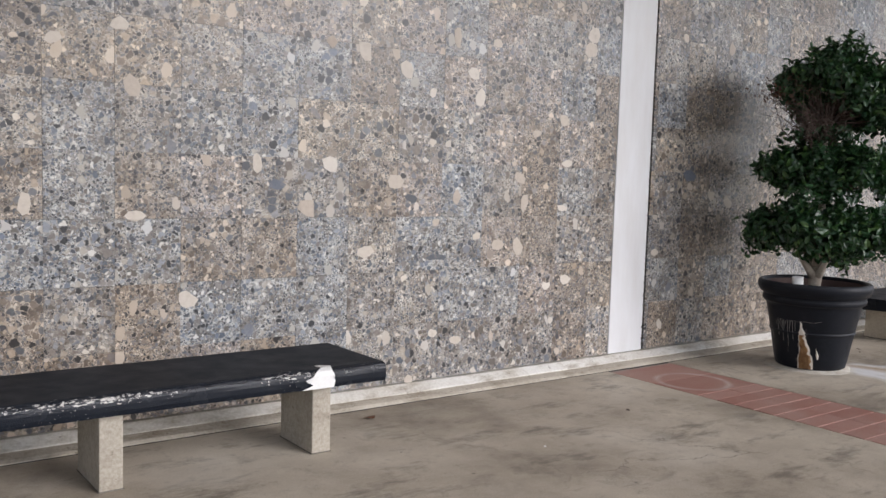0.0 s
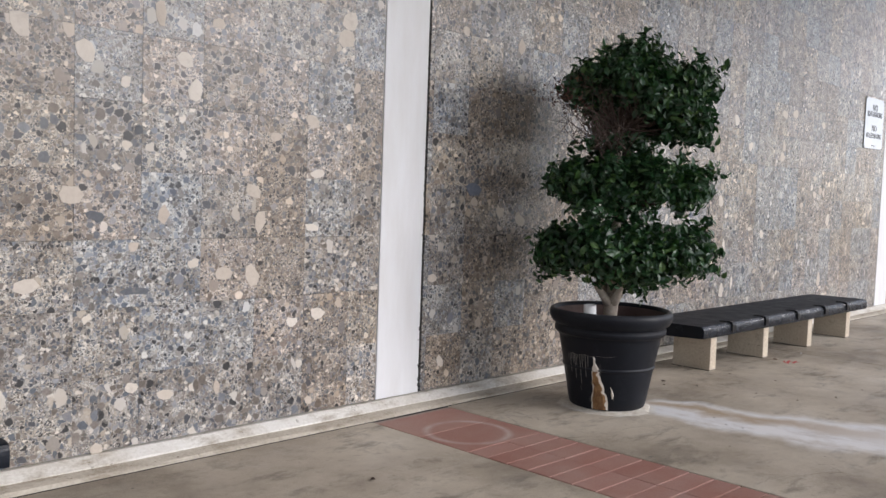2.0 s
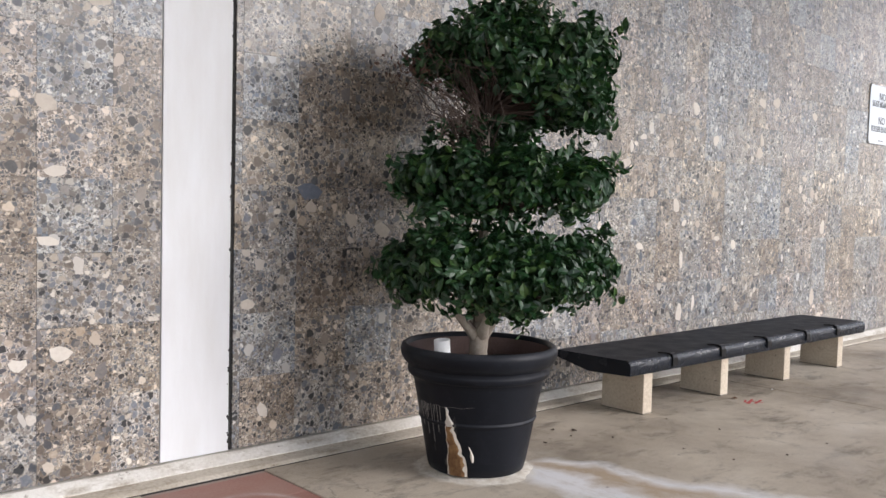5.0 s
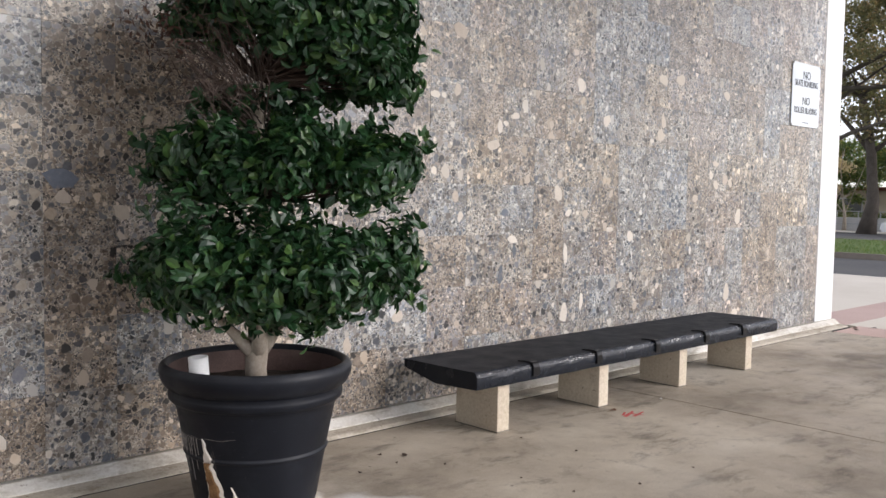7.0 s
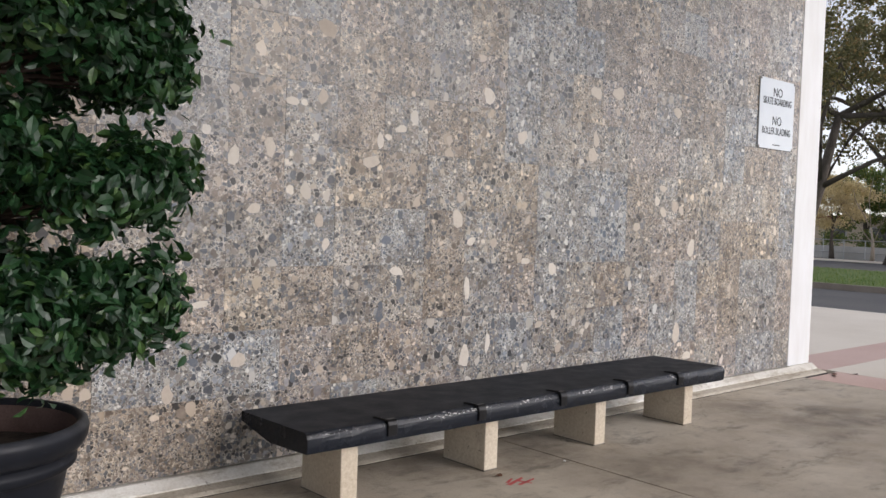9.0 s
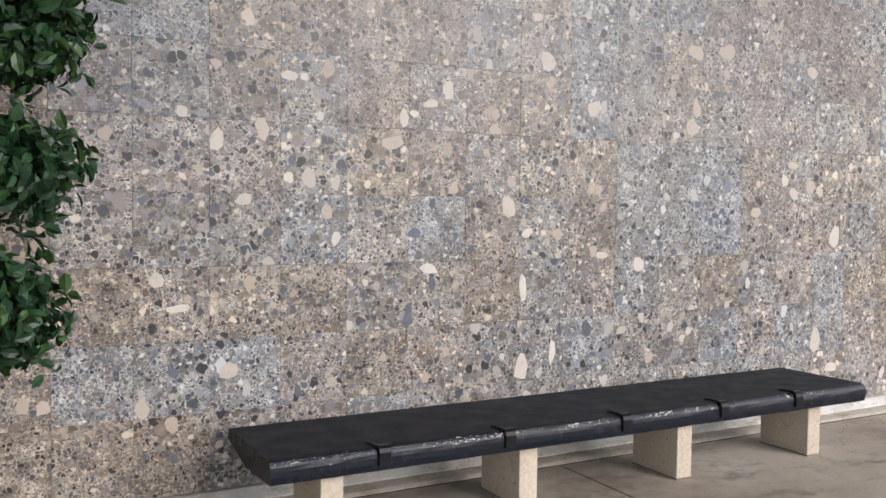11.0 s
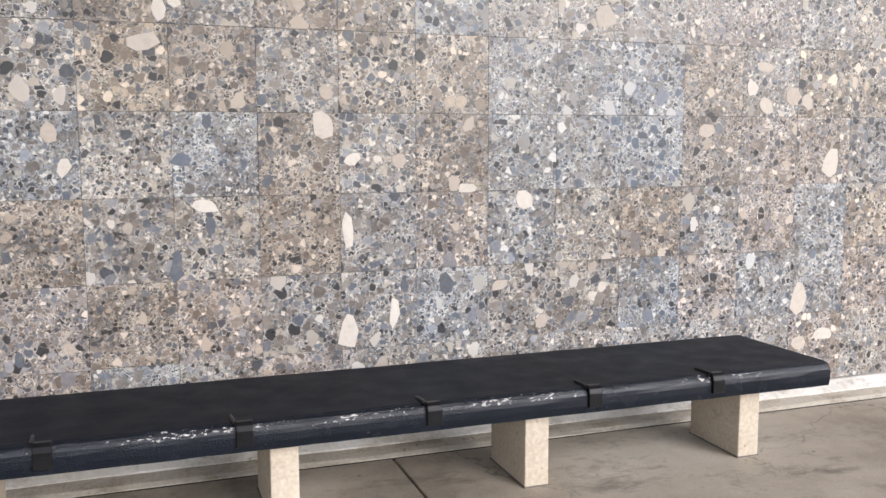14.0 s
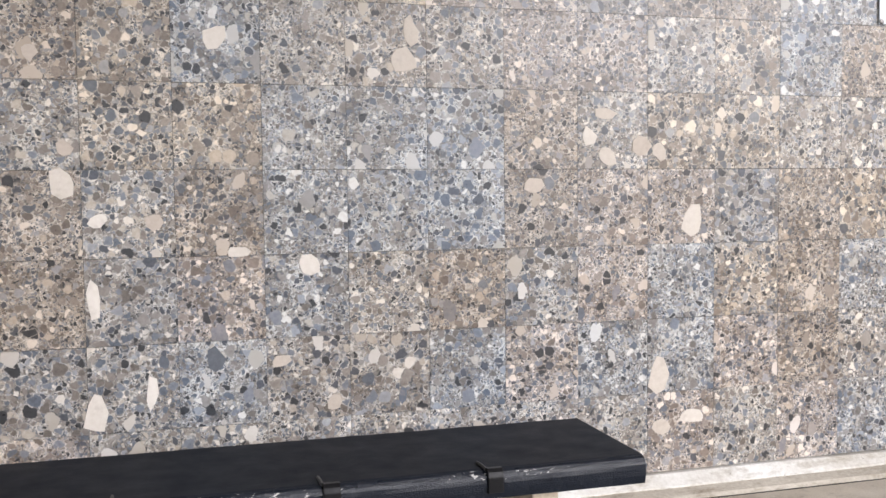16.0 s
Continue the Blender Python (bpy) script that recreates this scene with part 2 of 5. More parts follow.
def brick_red():
    n = Nodes("brick_red", 0.75, 0.35)
    p = n.world_pos()
    rnd = n.obj_random()
    c = n.ramp(rnd, (0.0, (0.31, 0.150, 0.118)), (0.5, (0.335, 0.172, 0.137)), (1.0, (0.365, 0.20, 0.165)))
    c = n.mix(n.ramp(n.noise(p, 3.0, 6.0), (0.4, 0.0), (0.75, 0.55)), c, (0.40, 0.29, 0.25))
    sx, sy = n.split(p)[0], n.split(p)[1]
    dx, dy = n.math("SUBTRACT", sx, 5.02), n.math("SUBTRACT", sy, 3.83)
    r = n.math("SQRT", n.math("ADD", n.math("MULTIPLY", dx, dx), n.math("MULTIPLY", dy, dy)))
    ring = n.ramp(n.math("ABSOLUTE", n.math("SUBTRACT", r, 0.24)), (0.0, 1.0), (0.035, 0.0))
    c = n.mix(n.math("MULTIPLY", ring, n.ramp(n.noise(p, 7.0), (0.3, 0.2), (0.65, 0.75))), c, (0.52, 0.44, 0.40))
    g = n.noise(p, 90.0, 4.0, 0.7)
    c = n.mix(0.35, c, n.ramp(g, (0.25, 0.2), (0.75, 0.8)), "SOFT_LIGHT")
    n.color(c)
    n.bump(g, 0.3, 0.003)
    return n.m


def black_paint(name, chips):
    """Thick black paint on rough concrete; white undercoat shows along the worn front edge."""
    n = Nodes(name, 0.5, 0.3)
    co = n.coord()
    g = n.noise(co, 55.0, 4.0, 0.7)
    c = n.mix(n.noise(co, 4.0, 5.0), (0.006, 0.0082, 0.0135), (0.013, 0.0168, 0.0245))
    dust = n.ramp(n.noise(n.vec("ADD", co, (3.0, 1.0, 0.0)), 2.5, 7.0, 0.65), (0.54, 0.0), (0.85, 0.3))
    c = n.mix(dust, c, (0.04, 0.045, 0.052))
    up = n.ramp(n.split(n.t.nodes.new("ShaderNodeNewGeometry").outputs["Normal"])[2], (0.08, 0.0), (0.96, 1.0))
    ridge = n.math("MULTIPLY", n.math("MULTIPLY", up, n.math("SUBTRACT", 1.0, up)), 4.0, True)
    near = n.ramp(n.split(co)[1], (0.02, 1.0), (0.16, 0.0))
    region = n.ramp(n.noise(co, 2.1, 3.0), (0.40, 0.0), (0.55, 1.0))
    worn = n.math("MULTIPLY", region, n.math("ADD", n.math("MULTIPLY", ridge, 0.125), n.math("MULTIPLY", near, chips)))
    chip = n.ramp(n.math("ADD", n.noise(n.vec("MULTIPLY", co, (0.7, 1.5, 1.8)), 60.0, 5.0, 0.7), worn), (0.705, 0.0), (0.725, 1.0))
    c = n.mix(n.math("MULTIPLY", chip, n.ramp(worn, (0.0, 0.0), (0.03, 1.0))), c, (0.55, 0.53, 0.50))
    n.color(c)
    # the sat-upon top is dull, the rounded edge still glossy
    flat = n.ramp(n.split(n.t.nodes.new("ShaderNodeNewGeometry").outputs["Normal"])[2], (0.93, 0.0), (0.99, 1.0))
    n.rough(n.math("ADD", n.math("MULTIPLY", flat, 0.34), n.ramp(n.noise(co, 8.0, 4.0), (0.3, 0.17), (0.7, 0.32))))
    n.put(n.math("ADD", 0.16, n.math("MULTIPLY", ridge, 0.36)), n.b.inputs["Specular IOR Level"])
    lump = n.noise(n.vec("MULTIPLY", co, (0.8, 1.0, 1.4)), 190.0, 2.0, 0.5)
    n.bump(n.math("ADD", n.math("MULTIPLY", g, 0.4), n.math("MULTIPLY", lump, n.math("SUBTRACT", 1.2, n.math("MULTIPLY", flat, 1.0)))), 0.55, 0.004)
    return n.m


def leaf_green(name, dark, light, yellow, rough=0.33, through_light=0.15):
    n = Nodes(name, rough, 0.5)
    r = n.island()
    c = n.ramp(r, (0.0, dark), (0.75, light), (0.97, yellow))
    c = n.mix(0.3, c, n.ramp(n.noise(n.coord(), 30.0), (0.3, 0.25), (0.7, 0.75)), "SOFT_LIGHT")
    n.color(c)
    tr = n.t.nodes.new("ShaderNodeBsdfTranslucent")
    n.put(n.mix(1.0, c, (1.5, 1.6, 0.9), "MULTIPLY"), tr.inputs["Color"])
    both = n.t.nodes.new("ShaderNodeMixShader")
    both.inputs[0].default_value = through_light
    n.link(n.b.outputs[0], both.inputs[1])
    n.link(tr.outputs[0], both.inputs[2])
    n.link(both.outputs[0], n.t.nodes["Material Output"].inputs["Surface"])
    return n.m


def white_paint():
    n = Nodes("white_paint", 0.5, 0.4)
    co = n.coord()
    c = n.mix(n.ramp(n.noise(n.vec("MULTIPLY", co, (3.0, 3.0, 0.6)), 2.5, 6.0, 0.6), (0.35, 0.0), (0.75, 1.0)), (0.77, 0.785, 0.795), (0.69, 0.69, 0.68))
    scr = n.ramp(n.noise(n.vec("MULTIPLY", co, (1.0, 1.0, 1.6)), 14.0, 6.0, 0.75), (0.71, 0.0), (0.74, 0.7))
    c = n.mix(scr, c, (0.42, 0.40, 0.38))
    n.color(c)
    n.bump(n.noise(co, 60.0, 3.0), 0.1, 0.003)
    return n.m


def pot_plastic():
    """Faded black moulded plastic with pale water marks."""
    n = Nodes("pot_plastic", 0.42, 0.17)
    co = n.coord()
    s = n.split(co)
    c = n.mix(n.noise(co, 3.0, 5.0), (0.006, 0.0073, 0.0108), (0.011, 0.0128, 0.0178))
    streak = n.ramp(n.noise(n.vec("MULTIPLY", co, (14.0, 14.0, 1.2)), 1.6, 4.0, 0.6), (0.60, 0.0), (0.72, 1.0))
    side = n.ramp(n.math("ADD", s[0], 0.5), (0.27, 1.0), (0.36, 0.0))
    low = n.ramp(s[2], (0.36, 1.0), (0.385, 0.0))
    c = n.mix(n.math("MULTIPLY", n.math("MULTIPLY", streak, side), n.math("MULTIPLY", low, 0.5)), c, (0.40, 0.38, 0.35))
    dust = n.ramp(n.noise(co, 7.0, 7.0, 0.7), (0.55, 0.0), (0.82, 0.25))
    c = n.mix(dust, c, (0.045, 0.05, 0.062))
    scrape = n.ramp(n.noise(n.vec("MULTIPLY", co, (1.0, 1.0, 5.0)), 16.0, 6.0, 0.75), (0.62, 0.0), (0.70, 0.5))
    c = n.mix(scrape, c, (0.05, 0.055, 0.066))
    lie = n.ramp(n.split(n.t.nodes.new("ShaderNodeNewGeometry").outputs["Normal"])[2], (0.05, 0.0), (0.75, 0.45))
    c = n.mix(n.math("MULTIPLY", lie, n.ramp(n.noise(co, 5.0, 5.0, 0.65), (0.3, 0.25), (0.6, 1.0))), c, (0.085, 0.088, 0.096))
    n.color(c)
    n.rough(n.ramp(n.noise(co, 12.0, 4.0), (0.3, 0.36), (0.7, 0.52)))
    n.bump(n.noise(co, 80.0, 3.0), 0.08, 0.002)
    return n.m


STONE, STONE_REST = conglomerate("conglomerate_tile", True), conglomerate("conglomerate_field", False)
CONCRETE, BRICK, WHITE, POT = floor_concrete(), brick_red(), white_paint(), pot_plastic()
BLACK_WORN, BLACK = black_paint("black_paint_worn", 0.065), black_paint("black_paint", 0.012)
GROUT = speckled("grout", (0.12, 0.11, 0.10), (0.2, 0.185, 0.17), 0.9)
PALE_MORTAR = speckled("pale_mortar", (0.31, 0.235, 0.20), (0.38, 0.30, 0.26), 0.9)
def grimy(name, a, b, dirt, lo, hi):
    n = Nodes(name, 0.8, 0.3)
    p = n.world_pos()
    c = n.mix(n.ramp(n.noise(p, 2.6, 6.0, 0.6), (0.3, 0.0), (0.7, 1.0)), a, b)
    c = n.mix(n.ramp(n.noise(n.vec("MULTIPLY", p, (1.0, 2.0, 3.0)), 4.0, 8.0, 0.72), (lo, 0.0), (hi, 0.85)), c, dirt)
    g = n.noise(p, 60.0, 4.0, 0.7)
    c = n.mix(0.6, c, n.ramp(g, (0.25, 0.15), (0.75, 0.85)), "SOFT_LIGHT")
    c = n.mix(n.ramp(n.noise(p, 24.0, 4.0, 0.6), (0.66, 0.0), (0.70, 0.6)), c, (0.16, 0.13, 0.09))
    n.color(c)
    n.bump(n.math("ADD", g, n.noise(p, 14.0, 4.0)), 0.4, 0.006)
    return n.m


CURB_WHITE = grimy("curb_whitewash", (0.56, 0.52, 0.45), (0.80, 0.79, 0.75), (0.33, 0.28, 0.21), 0.50, 0.68)
CURB_GREY = grimy("curb_concrete", (0.46, 0.41, 0.335), (0.60, 0.55, 0.465), (0.27, 0.22, 0.16), 0.48, 0.68)
LEG = grimy("beige_painted_concrete", (0.50, 0.42, 0.32), (0.62, 0.545, 0.43), (0.30, 0.24, 0.17), 0.56, 0.80)
LEG_GREY = grimy("grey_beige_concrete", (0.36, 0.32, 0.26), (0.47, 0.43, 0.36), (0.22, 0.18, 0.13), 0.54, 0.78)
CHIP = speckled("white_undercoat", (0.78, 0.78, 0.76), (0.86, 0.86, 0.85), 0.6)
STEEL_BLACK = speckled("black_strap", (0.006, 0.006, 0.007), (0.012, 0.012, 0.013), 0.3, 6.0, spec=0.2)
POT_IN = speckled("pot_inside", (0.10, 0.062, 0.052), (0.17, 0.11, 0.095), 0.7, 6.0)
SOIL = speckled("soil", (0.018, 0.013, 0.01), (0.05, 0.035, 0.025), 0.95, 12.0, 60.0, 0.6, 0.8, 0.02)
TRUNK = speckled("ficus_bark", (0.30, 0.25, 0.20), (0.45, 0.39, 0.32), 0.8, 9.0, 70.0)
TWIG = speckled("twig_brown", (0.045, 0.028, 0.022), (0.09, 0.058, 0.046), 0.85, 9.0)
DEAD_TWIG = speckled("dead_twig", (0.055, 0.040, 0.034), (0.11, 0.08, 0.066), 0.9, 9.0)
LEAF = leaf_green("ficus_leaf", (0.0085, 0.032, 0.013), (0.0195, 0.069, 0.022), (0.055, 0.115, 0.028), 0.40, 0.1)
DEAD_LEAF = leaf_green("dead_leaf", (0.05, 0.025, 0.02), (0.09, 0.045, 0.035), (0.12, 0.07, 0.04), 0.7)
BLADE = leaf_green("grass_blade", (0.06, 0.115, 0.025), (0.11, 0.18, 0.04), (0.22, 0.22, 0.08), 0.6, 0.3)
FOAM = speckled("torn_foam", (0.13, 0.062, 0.025), (0.34, 0.20, 0.09), 0.9, 14.0, 90.0, 0.5, 0.8, 0.01)
DRIP = speckled("dried_water", (0.09, 0.088, 0.085), (0.30, 0.28, 0.26), 0.8, 30.0)
TORN_EDGE = speckled("torn_edge", (0.55, 0.5, 0.42), (0.7, 0.66, 0.6), 0.8)
SIGN = speckled("sign_enamel", (0.56, 0.61, 0.66), (0.64, 0.68, 0.72), 0.22, 3.0, 60.0, 0.1, 0.02, spec=0.8)
INK = speckled("sign_ink", (0.02, 0.022, 0.025), (0.03, 0.032, 0.035), 0.22, spec=0.8)
SCREW = Nodes("screw_steel", 0.4, 0.5, 1.0).color((0.22, 0.21, 0.2)).m
ASPHALT = speckled("asphalt", (0.085, 0.085, 0.088), (0.125, 0.123, 0.12), 0.85, 0.5, 60.0, coords="Object")
SIDEWALK = speckled("pale_pavement", (0.66, 0.60, 0.51), (0.76, 0.70, 0.61), 0.85, 0.7, 50.0)
PINK = speckled("pink_paving", (0.54, 0.38, 0.33), (0.62, 0.46, 0.41), 0.8, 1.0, 50.0)
SOFFIT = speckled("unseen_soffit", (0.55, 0.54, 0.52), (0.62, 0.61, 0.59), 0.9, 1.0)
GRASS = speckled("lawn", (0.075, 0.125, 0.03), (0.12, 0.17, 0.045), 0.9, 1.2, 30.0)
EARTH = speckled("dry_ground", (0.16, 0.145, 0.12), (0.22, 0.2, 0.17), 0.95, 0.2, 20.0)
KERB = speckled("kerb_concrete", (0.20, 0.16, 0.13), (0.30, 0.26, 0.22), 0.9, 1.0)
OAK_BARK = speckled("oak_bark", (0.075, 0.062, 0.053), (0.13, 0.11, 0.093), 0.95, 2.0, 25.0, 0.5, 0.8, 0.03)
OAK_LEAF = leaf_green("oak_leaf", (0.10, 0.095, 0.060), (0.20, 0.185, 0.11), (0.32, 0.21, 0.12), 0.55, 0.4)
DRY_LEAF = leaf_green("dry_leaf", (0.42, 0.33, 0.24), (0.60, 0.50, 0.39), (0.62, 0.50, 0.37), 0.7, 0.4)
SHRUB_LEAF = leaf_green("shrub_leaf", (0.05, 0.08, 0.02), (0.11, 0.16, 0.04), (0.26, 0.22, 0.07), 0.5, 0.35)
FAR_WALL = speckled("block_wall", (0.46, 0.46, 0.45), (0.56, 0.55, 0.54), 0.9, 0.8)
STUCCO = speckled("cream_stucco", (0.52, 0.44, 0.33), (0.6, 0.52, 0.41), 0.9, 0.4)
ROOF_RED = speckled("red_roof", (0.22, 0.07, 0.05), (0.3, 0.1, 0.075), 0.8, 1.0)
GALV = Nodes("galvanised_steel", 0.45, 0.5, 0.8).color((0.42, 0.43, 0.44)).m
CAR_WHITE = speckled("car_paint_white", (0.78, 0.79, 0.80), (0.82, 0.83, 0.84), 0.22, 2.0, 40.0, 0.05, 0.0)
CAR_DARK = speckled("car_paint_dark", (0.02, 0.02, 0.024), (0.03, 0.03, 0.034), 0.25, 2.0, 40.0, 0.05, 0.0)
CAR_GLASS = Nodes("car_glass", 0.08, 0.6).color((0.02, 0.025, 0.03)).m
RUBBER = speckled("rubber", (0.012, 0.012, 0.012), (0.02, 0.02, 0.02), 0.8)
ALLOY = Nodes("alloy", 0.35, 0.5, 1.0).color((0.55, 0.56, 0.57)).m
GAP = speckled("dark_joint", (0.02, 0.02, 0.02), (0.035, 0.033, 0.03), 0.9)
SALT = speckled("salt_crust", (0.50, 0.44, 0.35), (0.82, 0.79, 0.72), 0.9, 16.0, 90.0, 0.5, 0.7, 0.006)
LITTER = speckled("dry_litter", (0.10, 0.045, 0.025), (0.17, 0.075, 0.04), 0.8)
CHALK = speckled("pink_chalk", (0.55, 0.10, 0.10), (0.6, 0.16, 0.15), 0.9)
def cut_stone(name, stops):
    n = Nodes(name, 0.5, 0.3)
    p = n.world_pos()
    c = n.ramp(n.obj_random(), *stops)
    c = n.mix(0.5, c, n.ramp(n.noise(p, 45.0, 4.0, 0.65), (0.3, 0.32), (0.7, 0.62)), "SOFT_LIGHT")
    n.color(n.mix(n.ramp(n.noise(p, 22.0, 5.0, 0.6), (0.55, 0.0), (0.75, 0.4)), c, (0.36, 0.31, 0.26)))
    return n.m


CREAM_STONE = cut_stone("cream_stone", ((0.0, (0.50, 0.43, 0.36)), (0.5, (0.60, 0.54, 0.465)), (1.0, (0.72, 0.67, 0.60))))
SLATE_STONE = cut_stone("slate_stone", ((0.0, (0.10, 0.105, 0.11)), (1.0, (0.15, 0.17, 0.21))))
LAMP_RED = Nodes("red_lens", 0.2, 0.5).color((0.35, 0.02, 0.015)).m


# ---- mesh helpers ----
def box(bm, x0, x1, y0, y1, z0, z1, bevel=0.0, seg=1):
    r = bmesh.ops.create_cube(bm, size=1.0, matrix=Matrix.Translation(((x0 + x1) / 2, (y0 + y1) / 2, (z0 + z1) / 2)) @ Matrix.Diagonal((x1 - x0, y1 - y0, z1 - z0, 1)))
    if bevel:
        edges = list({e for v in r["verts"] for e in v.link_edges})
        bmesh.ops.bevel(bm, geom=edges, offset=bevel, segments=seg, affect="EDGES", profile=0.6)
    return bm


def mesh_of(bm, name, material, smooth=False):
    me = bpy.data.meshes.new(name)
    bm.to_mesh(me)
    bm.free()
    me.materials.append(material)
    if smooth:
        for p in me.polygons:
            p.use_smooth = True
    return me


def part(name, bm, material, parent, label="", smooth=False):
    ob = new(name, bm if isinstance(bm, bpy.types.Mesh) else mesh_of(bm, name, material, smooth))
    ob.parent = parent
    if label:
        tagged(ob, label)
    return ob


def thing(name, at, label, category, group="", kind=""):
    ob = new(name)
    ob.empty_display_size = 0.1
    ob.matrix_world = Matrix.Translation(at)
    return tagged(ob, label, category, group, kind)


def solid(name, bm, material, label, category, group="", kind="", smooth=False, at=None):
    ob = new(name, mesh_of(bm, name, material, smooth))
    if at:
        ob.location = at
    return tagged(ob, label, category, group, kind)


def extrude_profile(bm, profile, x0, x1, jitter=0.0, cuts=1):
    """A (y, z) outline drawn out along x, with optional unevenness at the cuts."""
    rings = []
    for i in range(cuts + 1):
        x = x0 + (x1 - x0) * i / cuts
        rings.append([bm.verts.new((x, y + random.uniform(-jitter, jitter), z + random.uniform(-jitter, jitter))) for y, z in profile])
    k = len(profile)
    for a, b in zip(rings, rings[1:]):
        for i in range(k):
            bm.faces.new((a[i], a[(i + 1) % k], b[(i + 1) % k], b[i]))
    bm.faces.new(rings[0][::-1])
    bm.faces.new(rings[-1])
    bmesh.ops.recalc_face_normals(bm, faces=bm.faces)
    return bm


def lathe(bm, profile, n=48, closed=False):
    rings = [[bm.verts.new((r * math.cos(2 * math.pi * i / n), r * math.sin(2 * math.pi * i / n), z)) for i in range(n)] for r, z in profile]
    pairs = list(zip(rings, rings[1:])) + ([(rings[-1], rings[0])] if closed else [])
    for a, b in pairs:
        for i in range(n):
            bm.faces.new((a[i], a[(i + 1) % n], b[(i + 1) % n], b[i]))
    return bm


def tube(bm, pts, radii, n=7):
    """A round limb along pts, tapering by radii."""
    pts = [Vector(p) for p in pts]
    rings = []
    for i, p in enumerate(pts):
        d = (pts[min(i + 1, len(pts) - 1)] - pts[max(i - 1, 0)]).normalized()
        u = d.orthogonal().normalized()
        w = d.cross(u)
        rings.append([bm.verts.new(p + radii[i] * (math.cos(2 * math.pi * k / n) * u + math.sin(2 * math.pi * k / n) * w)) for k in range(n)])
    for a, b in zip(rings, rings[1:]):
        best = min(range(n), key=lambda s: (a[0].co - b[s].co).length)
        for k in range(n):
            bm.faces.new((a[k], a[(k + 1) % n], b[(k + 1 + best) % n], b[(k + best) % n]))
    bm.faces.new(rings[-1])
    bm.faces.new(rings[0][::-1])
    bmesh.ops.recalc_face_normals(bm, faces=bm.faces)
    return bm


def leaf_mesh(name, points, normals, length, material, rng, spread=0.9, width=0.5, rise=0.0):
    """Folded leaves, one at each point; rise turns their tips upwards."""
    n = len(points)
    pts, nor = np.asarray(points), np.asarray(normals)
    nor = nor + rng.normal(0, spread * 0.55, (n, 3))
    nor /= np.linalg.norm(nor, axis=1)[:, None]
    t = np.cross(nor, rng.normal(0, 1, (n, 3)))
    t += rise * (np.array([0.0, 0.0, 1.0]) - nor * nor[:, 2:3])
    t /= np.linalg.norm(t, axis=1)[:, None]
    b = np.cross(nor, t)
    size = length * rng.uniform(0.65, 1.25, (n, 1))
    w = size * width * rng.uniform(0.85, 1.15, (n, 1)) / 2
    lift, sag = nor * w * 0.32, nor * w * 0.45
    v = np.stack([pts, pts + t * size * 0.28 + b * w * 0.82 + lift, pts + t * size * 0.64 + b * w * 0.86 + lift * 0.8, pts + t * size - sag,
                  pts + t * size * 0.64 - b * w * 0.86 + lift * 0.8, pts + t * size * 0.28 - b * w * 0.82 + lift, pts + t * size * 0.45], 1).reshape(-1, 3)
    base = (np.arange(n) * 7)[:, None, None]
    f = (base + np.array([[0, 6, 1], [1, 6, 2], [2, 6, 3], [3, 6, 4], [4, 6, 5], [5, 6, 0]])[None]).reshape(-1, 3)
    me = bpy.data.meshes.new(name)
    me.from_pydata(v.tolist(), [], f.tolist())
    me.materials.append(material)
    return me


def clump_points(rng, clumps, per, shell=0.35):
    """Points in the outer shells of several ellipsoid clumps (centre, radii), with outward directions."""
    P, N = [], []
    for c, r in clumps:
        c, r = np.array(c), np.array(r)
        d = rng.normal(0, 1, (per, 3))
        d /= np.linalg.norm(d, axis=1)[:, None]
        rad = 1 - shell * rng.random((per, 1)) ** 1.6
        P.append(c + d * r * rad)
        N.append(d / r / np.linalg.norm(d / r, axis=1)[:, None])
    return np.concatenate(P), np.concatenate(N)


# ---- ground and paving ----
def zg(x):
    """The land falls gently away beyond the walkway."""
    return -0.016 * (min(max(x, 20.0), 95.0) - 20.0)


def strip(name, x0, x1, y0, y1, lift, material, label, category, steps=1, depth=0.0):
    bm = bmesh.new()
    rows = []
    for i in range(steps + 1):
        x = x0 + (x1 - x0) * i / steps
        rows.append((bm.verts.new((x, y0, zg(x) + lift)), bm.verts.new((x, y1, zg(x) + lift))))
    for a, b in zip(rows, rows[1:]):
        bm.faces.new((a[0], b[0], b[1], a[1]))
    if depth:
        r = bmesh.ops.extrude_face_region(bm, geom=list(bm.faces))
        bmesh.ops.translate(bm, verts=[v for v in r["geom"] if isinstance(v, bmesh.types.BMVert)], vec=(0, 0, -depth))
        bmesh.ops.recalc_face_normals(bm, faces=bm.faces)
    return solid(name, bm, material, label, category, kind="structure")


bm = bmesh.new()
xs = (-1500.0, 20.0, 95.0, 2500.0)
rows = [(bm.verts.new((x, -2000, zg(x) - 0.03)), bm.verts.new((x, 2000, zg(x) - 0.03))) for x in xs]
for a, b in zip(rows, rows[1:]):
    bm.faces.new((a[0], b[0], b[1], a[1]))
solid("ground", bm, EARTH, "dry grey-brown ground reaching the horizon", "ground", kind="structure")

